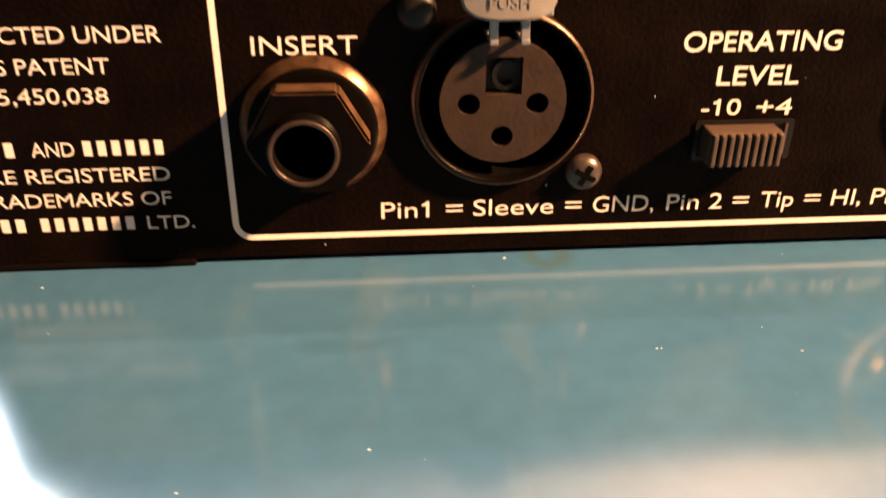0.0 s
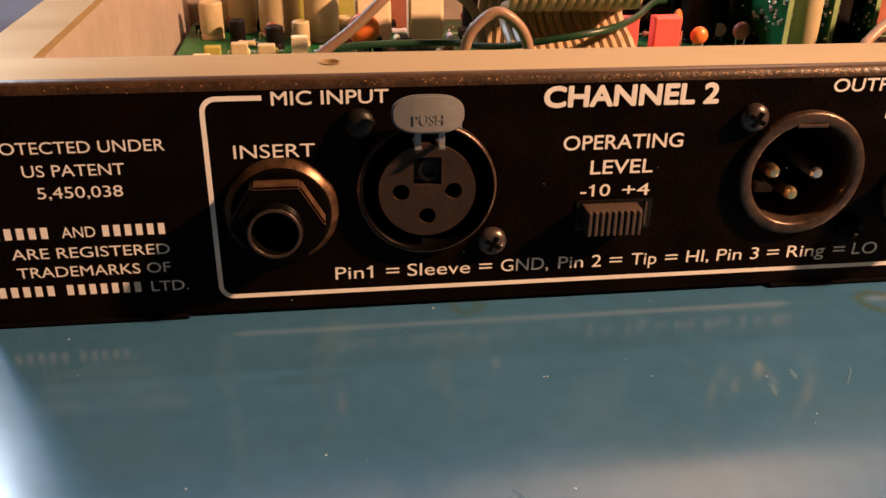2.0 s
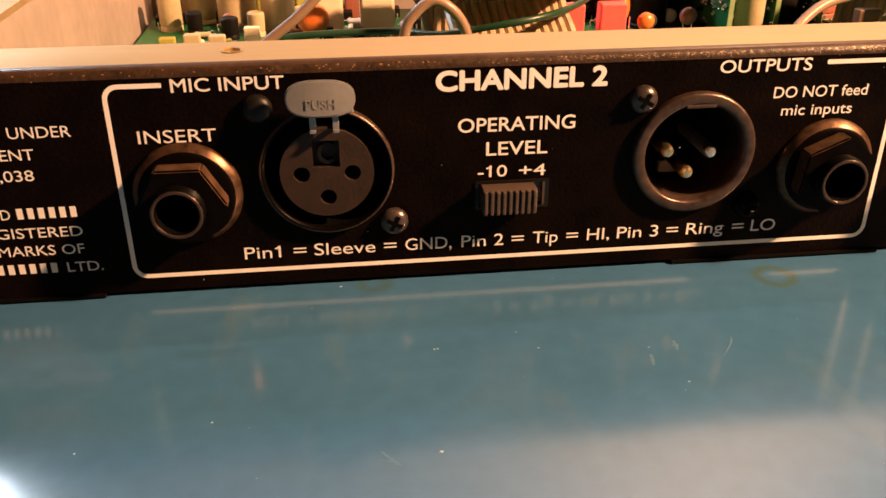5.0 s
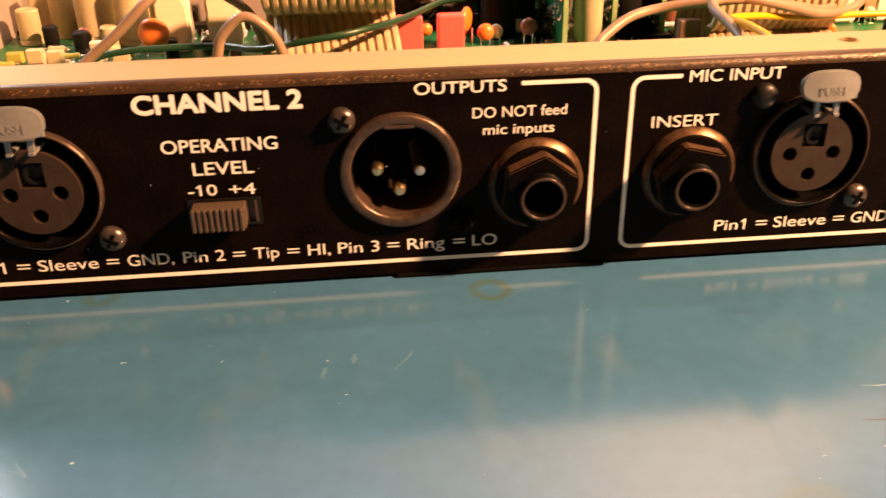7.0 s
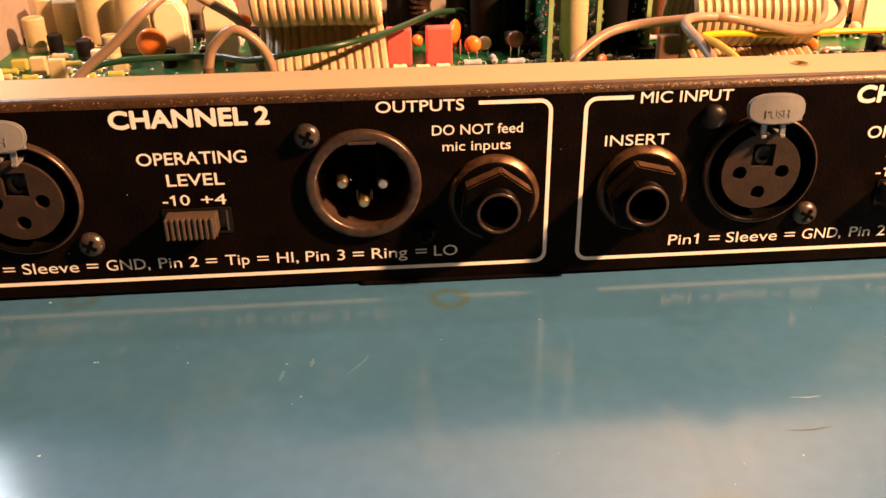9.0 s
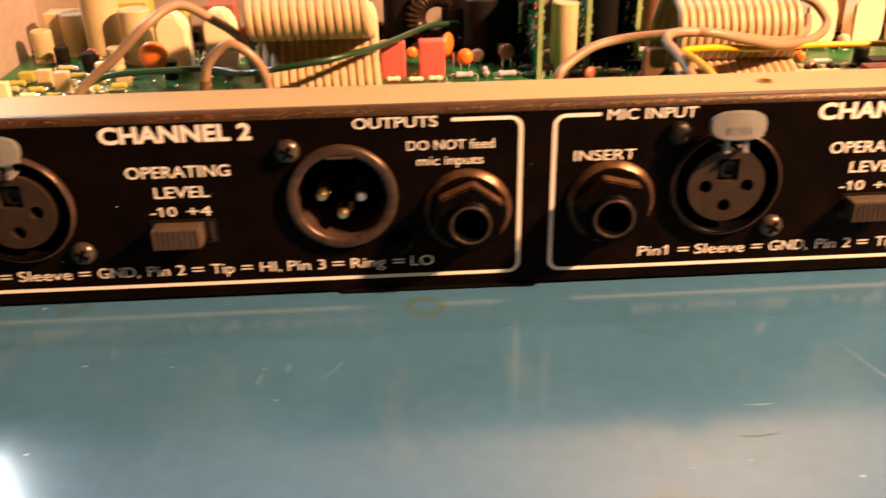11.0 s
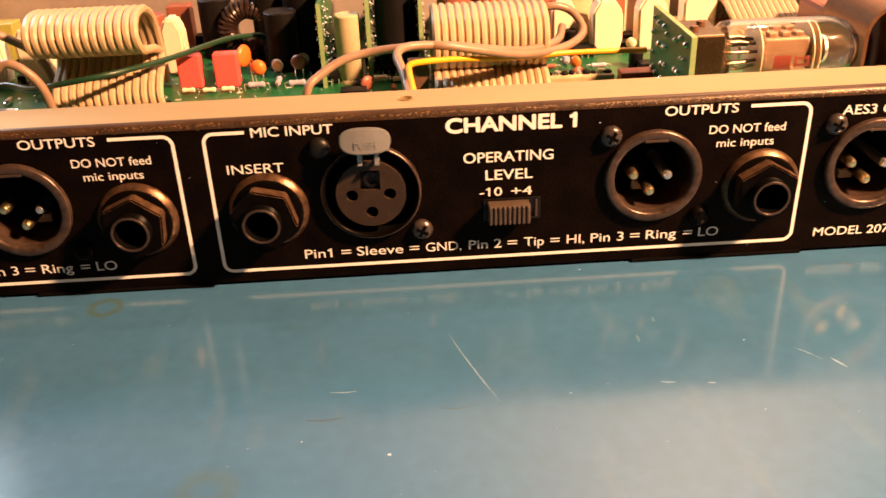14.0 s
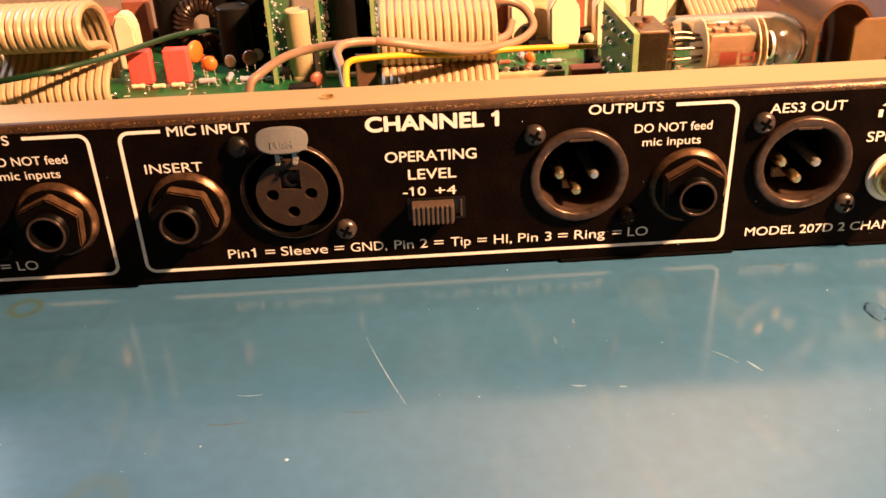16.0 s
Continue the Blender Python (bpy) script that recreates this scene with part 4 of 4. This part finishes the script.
# ribbon cables: flat rows of round wires, looped over themselves
def ribbon(x0, x1, count, profile, shift, label):
    s = thing("ribbon_cable", ((x0 + x1) / 2, profile[0][0], BOARD), label, "cable", "looped ribbon cables")
    pitch = (x1 - x0) / count
    mid, base = (x0 + x1) / 2, profile[0]
    line = smooth_path([(0, y, z) for y, z in profile], 7)
    for i in range(count):
        x = x0 + (i + 0.5) * pitch - mid
        pts = [(x + shift * k / (len(line) - 1), q.y - base[0], q.z - BOARD) for k, q in enumerate(line)]
        part("conductor", tube(pts, pitch * 0.535, 8, 1), RIBBON, s, smooth=True)
    bm = bmesh.new()
    box(bm, x0 - mid - 1, x1 - mid + 1, -3, 3, 0, 3.5, 0.3)
    part("plug", bm, BLACK_PART, s)
    return s


LOOP = [(112, 10.5), (112, 16), (117, 20), (125, 23.5), (128, 27.5), (120.5, 30.6), (109.5, 33.0), (106, 38), (108.5, 42), (116, 44.3), (128, 43), (138, 37), (144, 25), (145, 11)]
ribbon(75.5, 114.5, 14, LOOP, -6.0, "beige ribbon cable looped over inside the open unit")
LOOP2 = [(98, 10.5), (98, 14), (101, 17.5), (108, 20.0), (110, 21.6), (107, 23.2), (104, 27.5), (104, 33.5), (108, 38.5), (116, 40.5), (126, 38.5), (134, 30), (137, 20), (138, 11)]
ribbon(210.5, 251.0, 15, LOOP2, 0.0, "beige ribbon cable rolled over beside the upright boards")
LOOP3 = [(150, 10.5), (150, 15), (154, 19), (163, 23), (172, 26), (182, 24), (188, 17), (190, 11)]
ribbon(334.0, 364.0, 12, LOOP3, 0.0, "beige ribbon cable behind the vacuum tube")


def wire(pts, r, m, label, name="wire", sleeve=False):
    s = thing(name, pts[0], label, "wire", "loose wires inside the unit")
    o = Vector(pts[0])
    part("strand", tube([Vector(p) - o for p in pts], r, 10, 8), m, s, smooth=True)
    if sleeve:
        a, b = Vector((0, 0, BOARD - pts[0][2])), (Vector(pts[1]) - o).normalized() * 2.6
        part("sleeve", tube([a, a * 0.4, b], r * 1.18, 10, 3), BROWN_SLEEVE, s, "brown sleeve", smooth=True)


wire([(58.2, 100, 19.5), (59.0, 100, 22.5), (61.0, 100, 28.0), (67.2, 100, 33.0), (73.2, 100, 30.2), (77.2, 101, 23.5), (78.5, 103, 12)], 1.55, GREY_WIRE, "greyish-pink wire arching out of a brown sleeve", sleeve=True)
wire([(12, 108, 10), (17.3, 110, 18.0), (29.3, 110, 27.5), (40, 112, 37.0), (48.5, 122, 41.0), (57.5, 128, 35.0), (66.5, 130, 27.0), (71, 131, 12)], 1.55, GREY_WIRE, "long greyish-pink wire rising over the board")
wire([(8, 118, 10), (18, 118, 17.5), (30, 119, 19.8), (56, 119, 20.3), (70, 108, 21.5), (84, 101, 25.0), (100, 103, 27.0), (115, 122, 26.0), (130, 148, 25.2), (138, 160, 23.5), (144.2, 166, 21.2), (146, 168, 11)], 1.05, GREEN_WIRE, "dark green wire lying across the ribbon cable")
wire([(166.5, 84, 12), (168.2, 85, 23.5), (172, 88, 27.0), (180, 92, 30.8), (190, 94, 32.6), (202, 90, 34.6), (212, 84, 36.3), (226, 88, 32.8), (240, 96, 28.6), (252, 104, 27.2), (261, 111, 28.0), (265, 117, 31.0), (261, 122, 36.5), (253, 122, 38.0), (247, 126, 30)], 1.45, GREY_WIRE, "greyish-pink wire looping round the rolled ribbon cable")
wire([(203, 40, 13), (202.5, 46, 22), (201.4, 56, 28.8), (200.0, 66, 33.0), (198.2, 76.5, 36.2), (202.5, 82, 37.0), (215, 86, 35.6), (230, 92, 32.0), (243, 100, 29.0), (254, 108, 29.5), (257, 114, 33)], 1.4, GREY_WIRE, "second greyish-pink wire bent down towards the panel")
wire([(204, 30, 13), (203.4, 35, 26), (202.5, 44, 33.5), (201.6, 59, 35.0), (202.0, 72, 33.8), (206.5, 78.5, 32.8), (218, 86, 31.0), (236, 96, 27.6), (255, 104, 26.0), (272, 106, 25.4), (286, 108, 24.6)], 1.0, YELLOW_WIRE, "yellow wire bent sharply and running along the board")

# vacuum tube lying in its shielded holder
holder = thing("tube_holder", (295.5, 70, BOARD), "polished metal tube holder beside a green board", "holder")
bm = bmesh.new()
box(bm, -4.9, 4.9, 0, 20, 0, 29.5, 0.6)
part("shell", bm, SHIELD, holder)
for x, y in ((-3, 8), (1, 14)):
    bm = bmesh.new()
    revolve(bm, [(1.4, 29.4), (1.4, 30.6), (0.02, 30.8)], 14, (x, y, 0), "z")
    part("rivet", bm, CLAMP, holder, smooth=True)
valve = thing("vacuum_tube", (303, 82, 29.5), "clear glass vacuum tube lying on its side with red print", "vacuum tube")
outer = [(3.0, -2.0), (8.0, -1.6), (10.2, 0.6), (10.6, 3.0), (10.6, 33.0), (10.2, 37.0), (9.0, 40.5), (6.5, 43.2), (3.2, 44.6), (1.6, 45.6), (0.02, 46.6)]
inner = [(r - 0.7 if r > 1 else 0.02, a - (0.9 if a > 34 else 0) + (0.9 if a < 0 else 0)) for r, a in outer]
bm = bmesh.new()
ra = revolve(bm, outer, 48, axis="x")
rb = revolve(bm, inner, 48, axis="x")
cap(bm, ra[0])
cap(bm, rb[0])
envelope = part("glass_envelope", bm, GLASS, valve, "clear glass envelope", smooth=True)
envelope.visible_shadow = False
bm = bmesh.new()
bm.from_mesh(envelope.data)
bm.faces.ensure_lookup_table()
for f in bm.faces:
    mid = f.calc_center_median()
    axis_in = 0.0006 < mid.x < 0.034 and math.hypot(mid.y, mid.z) < 0.01025 or f.index >= len(bm.faces) // 2
    out = f.normal.dot(Vector((0, mid.y, mid.z))) > 0
    if axis_in and out:
        f.normal_flip()
bm.to_mesh(envelope.data)
bm.free()
for s in (-1, 1):
    bm = bmesh.new()
    box(bm, 11.6, 26.4, s * 4.0 - 3.2, s * 4.0 + 3.2, -6.0, 6.0, 0.7)
    for i in range(3):
        box(bm, 13.4 + i * 4.2, 16.2 + i * 4.2, s * 4.0 - 1.8, s * 4.0 + 1.8, 5.9, 7.4, 0.2)
    part("plate", bm, PLATE, valve, "grey metal plate")
for a in (10.6, 27.2, 29.2):
    bm = bmesh.new()
    revolve(bm, [(0.02, a), (9.4, a), (9.4, a + 0.4), (0.02, a + 0.4)], 32, axis="x")
    part("spacer", bm, MICA, valve)
part("getter", turned([(4.2, 33.2), (4.6, 33.0), (4.6, 34.0), (4.2, 34.2)], 24, (0, 0, 0), "x", False), SILVER, valve)
for i in range(9):
    a = radians(36 * i + 18)
    part("pin", tube([(-5.5, 5.6 * math.cos(a), 5.6 * math.sin(a)), (4, 5.6 * math.cos(a), 5.6 * math.sin(a)), (10.6, 4.2 * math.cos(a), 4.2 * math.sin(a))], 0.5, 8, 4), DULL_PIN, valve, smooth=True)
bm = bmesh.new()
for a0, a1, x0, x1 in ((172, 196, 14, 19.5), (176, 180, 21, 25), (188, 192, 21, 25), (174, 194, 20.6, 21.4), (174, 194, 24.6, 25.4)):
    for i in range(6):
        b0, b1 = radians(a0 + (a1 - a0) * i / 6), radians(a0 + (a1 - a0) * (i + 1) / 6)
        vs = [bm.verts.new((x, 10.66 * math.cos(b), 10.66 * math.sin(b))) for x, b in ((x0, b0), (x1, b0), (x1, b1), (x0, b1))]
        bm.faces.new(vs)
part("red_print", bm, RED_PRINT, valve)

# arched clamp with its brass-coloured plate, past the tube
clamp = thing("arched_clamp", (366, 92, BOARD), "dark brown arched strap with a tan plate beside it", "clamp")
bm = bmesh.new()
rows = []
for i in range(25):
    a = math.pi * i / 24
    for_r = []
    for r, y in ((9.6, 0), (9.6, 34), (8.4, 34), (8.4, 0)):
        for_r.append(bm.verts.new((-r * math.cos(a), y, 20 + r * 1.1 * math.sin(a))))
    rows.append(for_r)
for a, b in zip(rows, rows[1:]):
    for k in range(4):
        bm.faces.new((a[k], a[(k + 1) % 4], b[(k + 1) % 4], b[k]))
bm.faces.new(rows[0])
bm.faces.new(rows[-1])
for s in (-1, 1):
    box(bm, s * 9 - 0.6, s * 9 + 0.6, 0, 34, 0, 20.2)
part("strap", bm, CLAMP, clamp, smooth=True)
bm = sheet([[(1.5, 0), (14, 0), (14, 25), (4.5, 25), (1.5, 22.0)]], -3.5, -2.0)
bmesh.ops.bevel(bm, geom=[e for e in bm.edges if len(e.link_faces) == 2 and e.calc_face_angle() > 0.5], offset=0.3, segments=2, affect="EDGES")
part("plate", bm, TAN_PLATE, clamp, "tan metal plate")
bm = bmesh.new()
box(bm, -8, 8, 36, 60, 0, 22, 2.0)
part("core_block", bm, BROWN_CAP, clamp)
